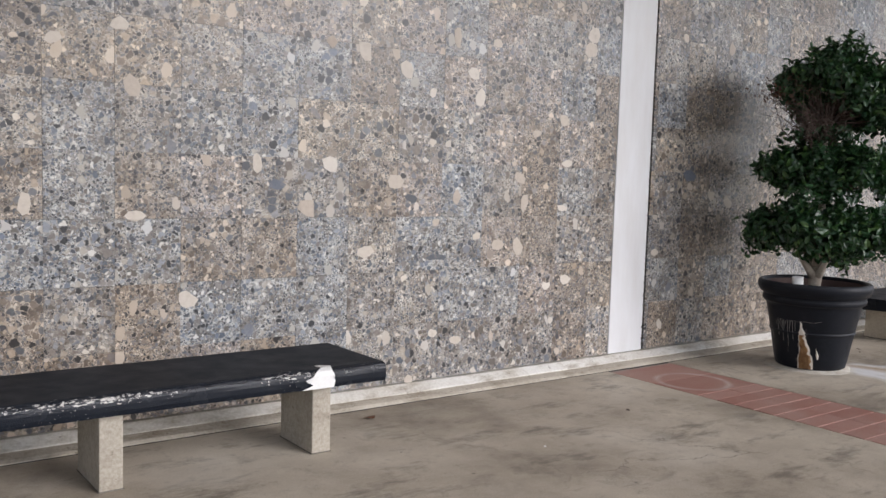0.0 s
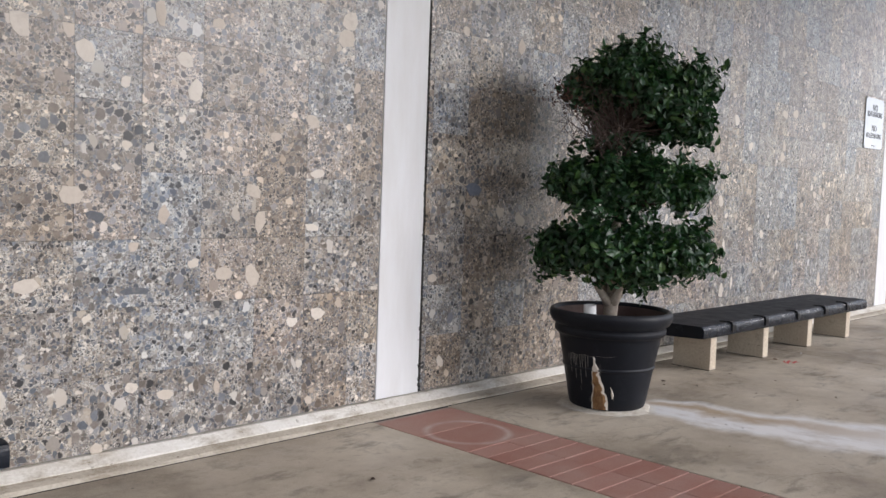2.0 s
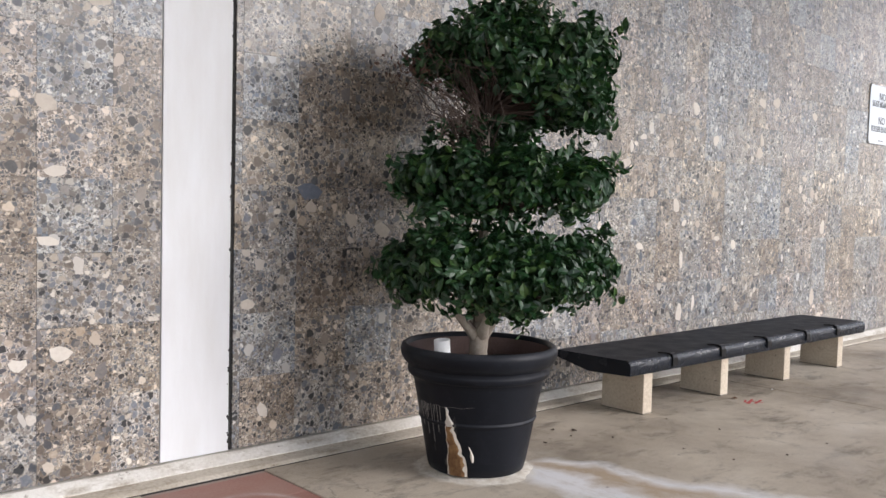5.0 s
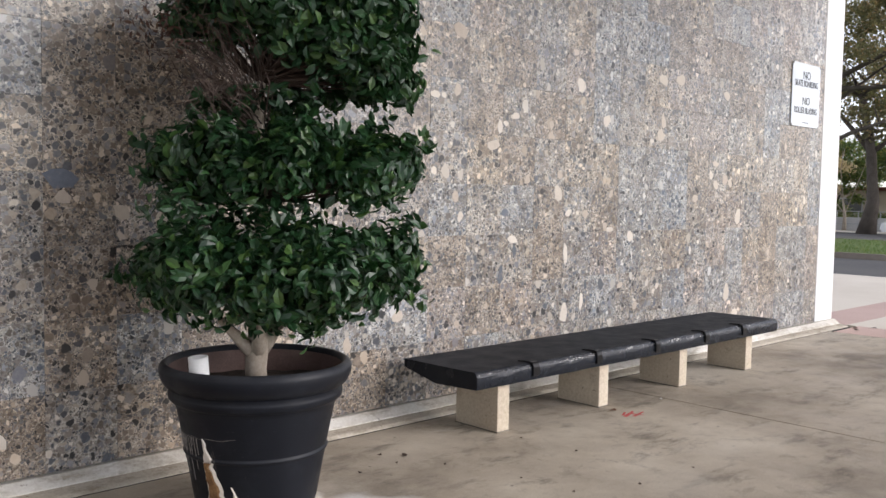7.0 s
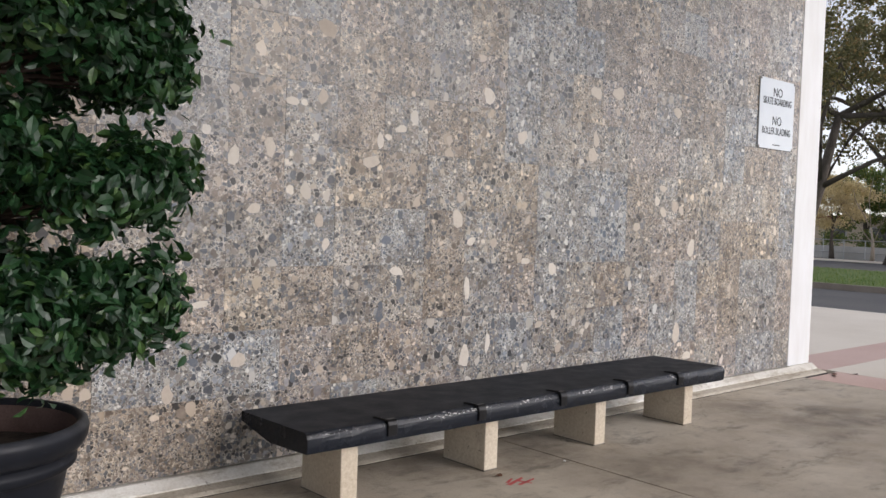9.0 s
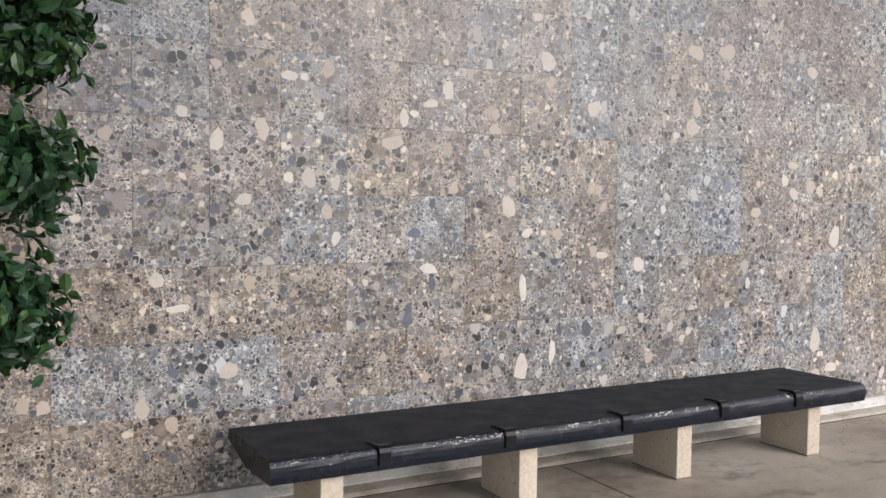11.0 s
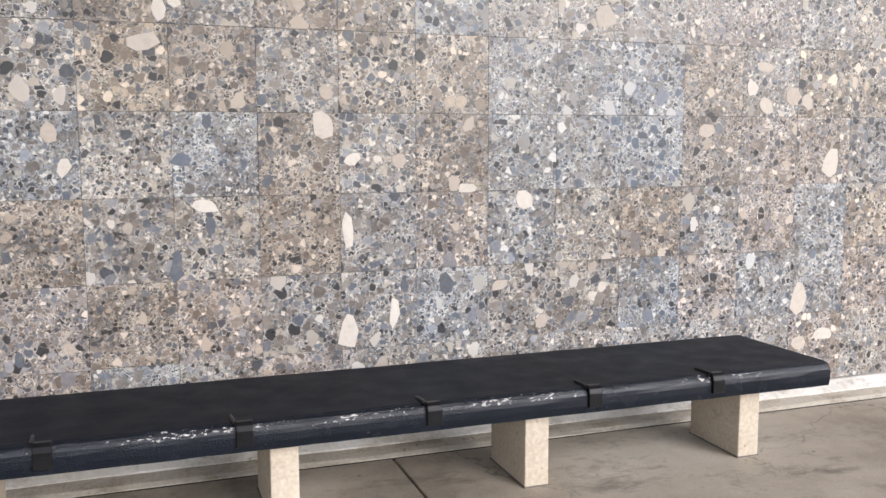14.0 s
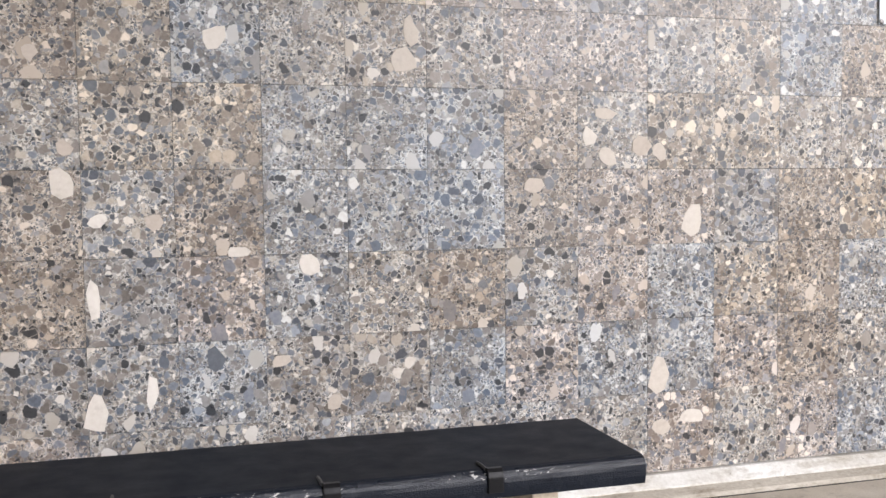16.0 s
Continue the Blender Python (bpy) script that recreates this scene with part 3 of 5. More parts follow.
FLOOR_BACK = 4.335
for x0, x1 in ((-12.0, 4.724), (5.37, 9.497), (9.505, 13.6)):
    bm = bmesh.new()
    box(bm, x0, x1, -9.0, FLOOR_BACK, -0.12, 0.0, 0.004)
    solid("floor", bm, CONCRETE, "stained grey-brown concrete walkway slab", "floor", kind="structure")
strip("pavement", 13.604, 14.236, -30, 4.30, 0.0, PINK, "pinkish paved band across the walkway", "pavement", 1, 0.12)
strip("pavement", 14.24, 21.4, -60, 4.42, 0.0, SIDEWALK, "broad pale concrete pavement beside the road", "pavement", 2, 0.12)
strip("pavement", 14.24, 21.4, 4.424, 5.016, 0.0, PINK, "pinkish paved band running out from the wall's corner", "pavement", 2, 0.12)
strip("pavement", 14.24, 21.4, 5.02, 60, 0.0, SIDEWALK, "pale concrete pavement beyond the pink band", "pavement", 2, 0.12)
strip("road", 21.4, 28.0, -300, 300, -0.012, ASPHALT, "grey asphalt road", "road", 2)
strip("kerb", 28.0, 28.2, -200, 200, 0.14, KERB, "dark stained concrete kerb beside the lawn", "kerb", 1, 0.2)
strip("lawn", 28.2, 42.0, -200, 200, 0.13, GRASS, "mown green lawn strip", "grass", 3, 0.15)
strip("kerb", 42.0, 42.25, -200, 200, 0.14, KERB, "pale kerb behind the lawn", "kerb", 1, 0.2)
strip("road", 42.25, 62.0, -200, 200, -0.012, ASPHALT, "grey asphalt car park", "road", 4)

strip("pavement", 62.0, 69.0, -200, 200, 0.02, SIDEWALK, "pale concrete pavement beyond the car park", "pavement", 1)

# ---- wall ----
WY, TILE, TX, TZ = 4.515, 0.3335, 9.998, 0.105
WALL_TOP = 4.774
bm = bmesh.new()
box(bm, -12.0, 14.06, WY + 0.022, WY + 0.35, -0.1, WALL_TOP)
wall = solid("wall_north", bm, GROUT, "long wall clad in grey-brown pebble conglomerate tiles", "wall", kind="structure")
COL = (4.897, 5.289)
END = (13.615, 14.045)
for a, b, tag in ((*COL, "white painted pilaster set flush between stone tiles"), (*END, "white painted pilaster closing the end of the wall")):
    bm = bmesh.new()
    box(bm, a + 0.004, b - (0.022 if a == COL[0] else 0.0), WY - 0.004, WY + (0.03 if a == COL[0] else 0.36), 0.076, WALL_TOP, 0.006, 2)
    solid("trim", bm, WHITE, tag, "pilaster", kind="structure")
bm = bmesh.new()
box(bm, COL[1] - 0.018, COL[1] + 0.001, WY + 0.008, WY + 0.03, 0.076, WALL_TOP)
solid("trim", bm, GAP, "dark open joint beside the white pilaster", "joint", kind="structure")

crng = random.Random(9)
bm = bmesh.new()
for k in range(26):
    x, z, s = COL[1] - 0.022 - abs(crng.gauss(0, 0.006)), crng.uniform(0.1, 3.0), crng.uniform(0.004, 0.012)
    bm.faces.new([bm.verts.new((x + s * 0.6 * math.cos(a) * crng.uniform(0.7, 1.2), WY - 0.005, z + s * math.sin(a) * crng.uniform(0.7, 1.3))) for a in (0.3, 1.4, 2.6, 3.9, 5.2)])
solid("trim", bm, GAP, "dark chips along the edge of the pilaster", "chips", kind="stuff")

# kerb along the foot of the wall: whitewashed top, bare concrete fillet
bm = bmesh.new()
extrude_profile(bm, [(WY + 0.2, 0.075), (WY - 0.02, 0.073), (WY - 0.075, 0.033), (WY - 0.075, -0.1), (WY + 0.2, -0.1)], -12.0, 14.08, 0.0025, 90)
solid("baseboard", bm, CURB_WHITE, "whitewashed concrete kerb along the foot of the wall", "kerb", kind="structure")
bm = bmesh.new()
extrude_profile(bm, [(WY - 0.076, 0.026), (WY - 0.15, 0.014), (FLOOR_BACK + 0.012, 0.003), (FLOOR_BACK + 0.012, -0.1), (WY - 0.076, -0.1)], -12.0, 14.1, 0.0025, 90)
solid("baseboard", bm, CURB_GREY, "bare concrete fillet below the whitewashed kerb", "kerb", kind="structure")

solid("trim", box(bmesh.new(), -12.0, 14.1, FLOOR_BACK + 0.0005, FLOOR_BACK + 0.0115, -0.09, -0.001), GAP, "dark open joint between walkway and kerb", "joint", kind="structure")

# roof over the walkway: out of view, added to keep overhead skylight off
bm = bmesh.new()
box(bm, -12.0, 14.3, -1.0, WY + 0.35, WALL_TOP, WALL_TOP + 0.35)
solid("ceiling", bm, SOFFIT, "unseen plain soffit added over the walkway to block overhead sky", "ceiling", kind="structure")


# ---- benches ----
def bench(at, length, depth, top, thick, legs, leg_w, leg_in, leg_mat, paint, label, straps=()):
    """A slab on block legs; the slab's underside rises towards the wall."""
    b = thing("bench", at, label, "bench")
    bm = bmesh.new()
    n = 40
    prof = [(0.006, top - thick), (0.001, top - 0.07), (0.0, top - 0.045), (0.002, top - 0.030), (0.006, top - 0.019), (0.013, top - 0.010), (0.022, top - 0.004), (0.036, top), (0.10, top - 0.002), (depth, top - 0.006), (depth, top - thick * 0.55), (depth * 0.55, top - thick - 0.012)]
    extrude_profile(bm, prof, 0.0, length, 0.0009, n)
    part("slab", bm, paint, b, "thick black-painted concrete slab")
    for x in legs:
        bm = bmesh.new()
        box(bm, x - leg_w, x, leg_in, leg_in + 0.34, 0.0, top - thick - 0.004, 0.006, 2)
        leg = part("leg", bm, leg_mat, b, "beige concrete block leg")
        bm = bmesh.new()
        box(bm, x - leg_w - 0.004, x + 0.004, leg_in - 0.004, leg_in + 0.344, 0.0, 0.006, 0.002)
        part("dirt_line", bm, EARTH, leg, "dark line of dirt round the foot")
    for x in straps:
        bm = bmesh.new()
        p = [(-0.012, top - 0.076), (-0.012, top - 0.022), (-0.006, top - 0.004), (0.006, top + 0.006), (0.026, top + 0.006), (0.026, top - 0.002), (0.008, top - 0.006), (0.002, top - 0.022), (0.004, top - 0.076)]
        extrude_profile(bm, p, x - 0.028, x + 0.028)
        bmesh.ops.bevel(bm, geom=list(bm.edges), offset=0.0016, segments=1, affect="EDGES")
        strap = part("strap", bm, STEEL_BLACK, b, "black strap clipped over the slab's front edge")
        bm = bmesh.new()
        tube(bm, [(x - 0.03, 0.01, top + 0.003), (x - 0.032, 0.06, top + 0.003), (x - 0.034, 0.105, top + 0.001)], [0.007, 0.007, 0.005], 6)
        part("rod", bm, STEEL_BLACK, strap)
    return b


B2 = (7.72, 3.80)
bench((*B2, 0), 3.56, 0.61, 0.388, 0.100, [8.05 - B2[0], 9.02 - B2[0], 9.985 - B2[0], 10.965 - B2[0]], 0.1, 0.055, LEG, BLACK,
      "long black slab bench on four beige block legs", [8.21 - B2[0], 8.83 - B2[0], 9.50 - B2[0], 10.15 - B2[0], 10.71 - B2[0]])
B1 = (-1.1, 3.72)
b1 = bench((*B1, 0), 3.53, 0.60, 0.425, 0.092, [0.14 - B1[0], 1.14 - B1[0], 2.14 - B1[0]], 0.1, 0.045, LEG_GREY, BLACK_WORN,
           "chipped black slab bench on grey-beige block legs")
bm = bmesh.new()
left = [(3.055, 0.335), (3.095, 0.347), (3.115, 0.356), (3.085, 0.372), (3.075, 0.381), (3.10, 0.386), (3.115, 0.395)]
right = [(3.232, 0.395), (3.226, 0.38), (3.236, 0.365), (3.228, 0.335)]
bm.faces.new([bm.verts.new((x, -0.0045, z)) for x, z in left + right])
for a, b, low, c, d, high in ((3.115, 3.232, (-0.0045, 0.395), 3.14, 3.224, (0.0075, 0.4165)), (3.14, 3.224, (0.0075, 0.4165), 3.175, 3.23, (0.0345, 0.4275))):
    bm.faces.new([bm.verts.new(v) for v in ((a, *low), (b, *low), (d, *high), (c, *high))])
bm.faces.new([bm.verts.new(v) for v in ((3.175, 0.0347, 0.4278), (3.23, 0.0347, 0.4278), (3.24, 0.055, 0.4278), (3.205, 0.065, 0.4278), (3.195, 0.09, 0.4278), (3.165, 0.085, 0.4278), (3.17, 0.055, 0.4278))])
bmesh.ops.triangulate(bm, faces=bm.faces)
part("bare_patch", bm, CHIP, b1, "white patch where the black paint has broken off")


# ---- planter ----
POT_AT = (6.26, 3.71, 0.0)
pot = thing("planter", POT_AT, "large torn black plastic flowerpot beside the wall", "flowerpot")
bm = bmesh.new()
lathe(bm, [(0.02, 0.012), (0.235, 0.012), (0.247, 0.02), (0.258, 0.06), (0.2925, 0.252), (0.2957, 0.270), (0.2965, 0.2725), (0.304, 0.277), (0.3065, 0.283), (0.304, 0.289), (0.2998, 0.2935), (0.3008, 0.298), (0.3045, 0.315), (0.334, 0.465), (0.338, 0.485), (0.352, 0.492), (0.366, 0.505),
           (0.368, 0.528), (0.358, 0.545), (0.366, 0.553), (0.386, 0.565), (0.402, 0.595), (0.406, 0.625), (0.400, 0.645), (0.384, 0.655), (0.372, 0.650), (0.366, 0.63)], 64)
part("shell", bm, POT, pot, smooth=True)
bm = bmesh.new()
lathe(bm, [(0.366, 0.63), (0.352, 0.56), (0.345, 0.50)], 48)
part("inner_wall", bm, POT_IN, pot, "dusty brown inside of the pot", True)
bm = bmesh.new()
rng = np.random.default_rng(11)
rings = [[bm.verts.new((r * math.cos(a), r * math.sin(a), 0.535 + rng.normal(0, 0.007))) for a in np.linspace(0, 2 * math.pi, 30, endpoint=False)] for r in (0.352, 0.28, 0.2, 0.12, 0.05)]
for a, b in zip(rings, rings[1:]):
    for i in range(30):
        bm.faces.new((a[i], a[(i + 1) % 30], b[(i + 1) % 30], b[i]))
bm.faces.new(rings[-1])
part("soil", bm, SOIL, pot, "dark soil in the pot")


def pot_r(z):
    return 0.250 + (z - 0.02) * (0.338 - 0.250) / 0.465


def on_pot(bm, left, right, zs, proud, cols=5):
    """A patch laid on the pot's side between two angles at each height."""
    grid = []
    for a, b, z in zip(left, right, zs):
        grid.append([bm.verts.new(((pot_r(z) + proud * (1 if 0 < k < cols else 0.15)) * math.cos(radians(a + (b - a) * k / cols)), (pot_r(z) + proud * (1 if 0 < k < cols else 0.15)) * math.sin(radians(a + (b - a) * k / cols)), z)) for k in range(cols + 1)])
    for p, q in zip(grid, grid[1:]):
        for k in range(cols):
            bm.faces.new((p[k], p[k + 1], q[k + 1], q[k]))
    bmesh.ops.recalc_face_normals(bm, faces=bm.faces)
    return bm


TEAR = 203.0
jag = random.Random(4)
rows_t = [0.022 + 0.353 * k / 18 for k in range(19)]
left_t = [TEAR - 10.5 + 2.5 * k / 18 + jag.uniform(-1.3, 1.3) for k in range(19)]
right_t = [TEAR + 14.0 - 21.0 * (k / 18) ** 1.15 + jag.uniform(-1.6, 1.6) for k in range(19)]
right_t[-1] = left_t[-1] + 0.8
bm = on_pot(bmesh.new(), left_t, right_t, rows_t, 0.007)
part("torn_flap", bm, TORN_EDGE, pot, "pale torn edge of the split")
bm = on_pot(bmesh.new(), [a + jag.uniform(0.4, 1.8) for a in left_t[:14]], [max(l + 2.0, r - jag.uniform(0.8, 3.2)) for l, r in zip(left_t[:14], right_t[:14])], rows_t[:14], 0.012)
part("torn_foam", bm, FOAM, pot, "rust-brown core showing in the split")
bm = on_pot(bmesh.new(), [TEAR + 17.5, TEAR + 15.5, TEAR + 16.0, TEAR + 14.2], [TEAR + 19.5, TEAR + 19.8, TEAR + 17.6, TEAR + 15.0], [0.10, 0.13, 0.155, 0.18], 0.009, 3)
part("torn_shred", bm, TORN_EDGE, pot, "loose pale shred of plastic beside the split")
bm = bmesh.new()
for k in range(24):                                       # the crack wanders a little and thins out
    a0, a1 = TEAR - 44 + 64 * k / 24, TEAR - 44 + 64 * (k + 1) / 24
    zc, th = 0.374 + 0.003 * math.sin(k * 0.9) + (0.0009 * max(0, k - 15)), 0.0011 * jag.uniform(0.4, 1.2)
    on_pot(bm, [a0, a0], [a1, a1], [zc - th, zc + th], 0.0025, 2)
for k, (a, z) in enumerate(((-41, 0.25), (-38.5, 0.335), (-35.5, 0.31), (-33, 0.21), (-30.5, 0.30), (-28, 0.34), (-25, 0.18), (-22, 0.29), (-20, 0.335), (-17.5, 0.235), (-14, 0.30))):
    drip = on_pot(bmesh.new(), [TEAR + a - 0.1, TEAR + a - 0.25, TEAR + a - 0.35], [TEAR + a + 0.1, TEAR + a + 0.25, TEAR + a + 0.4], [z, z + 0.02, 0.3725], 0.003, 3)
    part("drip", drip, DRIP, pot, "pale dried water run")
part("crack", bm, DRIP, pot, "pale hairline crack")

bm = bmesh.new()
lathe(bm, [(0.001, 0.0), (0.04, 0.0), (0.04, 0.17), (0.034, 0.17), (0.034, 0.05)], 20)
pipe = solid("irrigation_pipe", bm, CHIP, "short white plastic pipe standing in the soil", "pipe", at=(6.26 - 0.285, 3.71 - 0.04, 0.528), smooth=True)
pipe.matrix_world = pose(6.26 - 0.285, 3.71 - 0.04, 0.53, 0, -5, 0)

# crust of dried salts round the pot's foot
crng = np.random.default_rng(17)
bm = bmesh.new()
rings = []
wave = [0.012 * math.sin(3 * a + 1.0) + 0.009 * math.sin(7 * a) + crng.normal(0, 0.006) for a in np.linspace(0, 2 * math.pi, 72, endpoint=False)]
for r0, k, z in ((0.236, 0.0, 0.013), (0.262, 0.3, 0.010), (0.285, 0.7, 0.005), (0.302, 1.0, 0.0008)):
    rings.append([bm.verts.new(((r0 + k * w) * math.cos(a), (r0 + k * w) * math.sin(a), z + k * (1 - k) * crng.normal(0, 0.004))) for a, w in zip(np.linspace(0, 2 * math.pi, 72, endpoint=False), wave)])
for a, b in zip(rings, rings[1:]):
    for i in range(72):
        bm.faces.new((a[i], b[i], b[(i + 1) % 72], a[(i + 1) % 72]))
solid("salt_crust", bm, SALT, "whitish salt crust on the concrete round the flowerpot", "crust", at=POT_AT)

# ---- clipped ficus ----
TREE_AT = (6.26, 3.71, 0.53)
rng = np.random.default_rng(21)
tree_c = thing("potted_tree", TREE_AT, "ficus clipped into three dark green tiers, growing in the pot", "tree")
bm = bmesh.new()
tube(bm, [(0, 0, -0.02), (-0.005, 0, 0.08), (0.0, 0.0, 0.17), (0.015, 0.0, 0.24)], [0.052, 0.046, 0.05, 0.035], 12)
for sx, sy, up in ((-0.16, 0.03, 0.30), (0.14, -0.03, 0.32), (0.04, 0.12, 0.33), (-0.05, -0.12, 0.31)):
    tube(bm, [(0, 0, 0.13), (sx * 0.4, sy * 0.4, 0.2), (sx, sy, up)], [0.036, 0.028, 0.016], 8)
tube(bm, [(0.01, 0, 0.22), (0.03, 0.01, 0.5), (0.02, 0.0, 0.85), (0.0, 0.0, 1.15), (0.02, 0.0, 1.35)], [0.036, 0.033, 0.03, 0.026, 0.018], 10)
part("trunk", bm, TRUNK, tree_c, "pale smooth grey trunk", True)


def tier(z0, z1, rad, count, shift, droop, seed):
    """A flat uneven cushion of leaves: clumps set round a ring and across the top."""
    r = np.random.default_rng(seed)
    cl = []
    zc, hz = (z0 + z1) / 2, (z1 - z0) / 2
    for k in range(count):
        a = 2 * math.pi * k / count + r.uniform(-0.2, 0.2)
        d = rad * r.uniform(0.60, 0.76)
        s = r.uniform(0.8, 1.15)
        cl.append(((shift[0] + d * math.cos(a), shift[1] + d * math.sin(a), zc + r.uniform(-0.35, 0.3) * hz - droop * math.cos(a)), (rad * 0.25 * s, rad * 0.25 * s, hz * 0.62 * s)))
    for k in range(count // 2 + 2):
        a, d = r.uniform(0, 2 * math.pi), rad * r.uniform(0.0, 0.45)
        cl.append(((shift[0] + d * math.cos(a), shift[1] + d * math.sin(a), zc + hz * r.uniform(0.05, 0.35)), (rad * 0.30, rad * 0.30, hz * 0.52)))
    return cl


TIERS = ((0.28, 0.72, 0.645, 20, (0.115, -0.015), 0.0, 3), (0.745, 1.17, 0.58, 16, (0.20, 0.01), -0.03, 4), (1.25, 1.82, 0.56, 16, (0.27, 0.04), 0.02, 5))
for z0, z1, rad, count, shift, droop, seed in TIERS:
    cl = tier(z0, z1, rad, count, shift, droop, seed)
    if seed == 3:
        cl += [((0.16, -0.06, 0.30), (0.24, 0.22, 0.09)), ((0.30, 0.05, 0.31), (0.2, 0.2, 0.08))]
    if seed == 4:                                         # thin on the side towards the wall, with one lump standing out
        cl = [c for c in cl if c[0][1] - c[0][0] < 0.32]
        cl += [((-0.25, 0.24, 0.93), (0.14, 0.14, 0.10)), ((-0.29, 0.10, 0.96), (0.13, 0.13, 0.10)), ((-0.14, 0.16, 0.86), (0.15, 0.15, 0.08))]
    if seed == 5:                                         # bare and open towards the wall
        cl = [c for c in cl if not (c[0][1] - c[0][0] > 0.02 and c[0][2] < 1.62)]
        cl += [((-0.15, 0.11, 1.66), (0.15, 0.15, 0.10)), ((-0.21, 0.20, 1.57), (0.10, 0.10, 0.10)), ((-0.10, 0.12, 1.52), (0.09, 0.09, 0.10)), ((-0.14, -0.16, 1.60), (0.17, 0.17, 0.12)), ((0.04, 0.0, 1.66), (0.22, 0.22, 0.12))]
        cl += [((0.22, 0.03, 1.75), (0.27, 0.27, 0.11)), ((0.30, 0.05, 1.82), (0.16, 0.16, 0.08)), ((0.08, 0.02, 1.80), (0.12, 0.12, 0.08))]
        cl += [((0.24 + 0.38 * math.cos(a), 0.03 + 0.38 * math.sin(a), z), (0.16, 0.16, 0.11)) for a, z in ((-1.9, 1.44), (-1.3, 1.36), (-0.7, 1.33), (-0.1, 1.36), (0.5, 1.35), (1.1, 1.40))]
    P, N = clump_points(rng, cl, 250, 0.6)
    for k in range(190):                                  # young shoots that break the clipped outline
        c, r = cl[rng.integers(len(cl))]
        d = rng.normal(0, 1, 3) + np.array([0, 0, 0.8])
        d /= np.linalg.norm(d)
        s = np.array(c) + d * np.array(r) * 0.95
        q = rng.random((9, 1))
        P = np.concatenate([P, s + d * q * rng.uniform(0.05, 0.11) + rng.normal(0, 0.012, (9, 3))])
        N = np.concatenate([N, np.tile(d, (9, 1)) + rng.normal(0, 0.6, (9, 3))])
    part("crown", leaf_mesh("crown", P, N + np.array([0.0, 0.0, 0.35]), 0.058, LEAF, rng, 0.9, 0.58, 0.9), None, tree_c, "tier of small glossy dark green leaves")
    bm = bmesh.new()
    zt = z0 + 0.05
    for c, r in cl:
        for k in range(2):
            e = Vector(c) + Vector(rng.normal(0, 0.3, 3) * np.array(r))
            mid = Vector((e.x * 0.45, e.y * 0.45, zt + (e.z - zt) * 0.35)) + Vector(rng.normal(0, 0.02, 3))
            tube(bm, [(0.01, 0, zt), mid, e], [0.009, 0.006, 0.003], 4)
    part("branch", bm, TWIG, tree_c, "thin brown branchwork")
# thin growth round the stem between the tiers
for c, r in (((-0.22, 0.05, 0.73), (0.22, 0.2, 0.07)), ((0.0, -0.15, 0.76), (0.2, 0.16, 0.06)), ((-0.42, -0.1, 0.78), (0.16, 0.16, 0.07)),
             ((0.08, -0.05, 1.22), (0.26, 0.22, 0.09)), ((0.3, 0.1, 1.24), (0.2, 0.2, 0.06)), ((-0.1, 0.1, 1.2), (0.2, 0.2, 0.06))):
    P, N = clump_points(rng, [(c, r)], 95, 0.9)
    tagged(part("side_growth", leaf_mesh("side_growth", P, N, 0.06, LEAF, rng, 1.2, 0.52), None, tree_c, "sparse leaves round the stem"), kind="stuff")
# bare side of the top tier
bm = bmesh.new()
for k in range(64):
    a = radians(rng.uniform(95, 225))
    d = rng.uniform(0.18, 0.45)
    e = Vector((d * math.cos(a), d * math.sin(a), rng.uniform(1.25, 1.62)))
    s = Vector((0.03, 0.0, rng.uniform(1.04, 1.22)))
    m = s.lerp(e, rng.uniform(0.35, 0.6)) + Vector(rng.normal(0, 0.05, 3)) - Vector((0, 0, 0.02))
    tube(bm, [s, m, m.lerp(e, 0.6) + Vector(rng.normal(0, 0.02, 3)), e], [0.0040, 0.0028, 0.0019, 0.0011], 4)
    for q in range(4):
        f = m.lerp(e, rng.uniform(0.1, 0.9))
        tube(bm, [f, f + Vector(rng.normal(0, 0.05, 3))], [0.0025, 0.0012], 3)
part("dead_branch", bm, DEAD_TWIG, tree_c, "bare reddish-brown branchwork")
P, N = clump_points(rng, [((-0.30, 0.20, 1.52), (0.22, 0.24, 0.14))], 230, 0.9)
part("withered_crown", leaf_mesh("withered_leaves", P, N, 0.032, DEAD_LEAF, rng, 1.2, 0.4), None, tree_c, "withered red-brown leaves")

# ---- sign ----
SX0, SX1, SZ0, SZ1 = 12.86, 13.488, 2.113, 2.745
sign = thing("sign", ((SX0 + SX1) / 2, WY - 0.012, (SZ0 + SZ1) / 2), "white enamel sign with black capitals screwed to the wall", "sign")
sw, sh = SX1 - SX0, SZ1 - SZ0
bm = bmesh.new()
box(bm, -sw / 2, sw / 2, 0.0, 0.008, -sh / 2, sh / 2, 0.002)
part("plate", bm, SIGN, sign)


def lettering(text, size, z, parent, wide):
    cu = bpy.data.curves.new("lettering", "FONT")
    cu.body, cu.size, cu.align_x, cu.align_y, cu.extrude, cu.resolution_u = text, size, "CENTER", "CENTER", 0.0008, 3
    cu.offset = 0.0
    tmp = bpy.data.objects.new("lettering_tmp", cu)
    scene.collection.objects.link(tmp)
    me = bpy.data.meshes.new_from_object(tmp.evaluated_get(bpy.context.evaluated_depsgraph_get()))
    bpy.data.objects.remove(tmp)
    xs = [v.co.x for v in me.vertices]
    fit = wide / (max(xs) - min(xs))
    me.transform(pose(0, -0.0022, z, 90, 0, 0) @ Matrix.Diagonal((fit, 1, 1, 1)))
    me.materials.clear()
    me.materials.append(INK)
    return part("lettering", me, None, parent, "black capital letters")


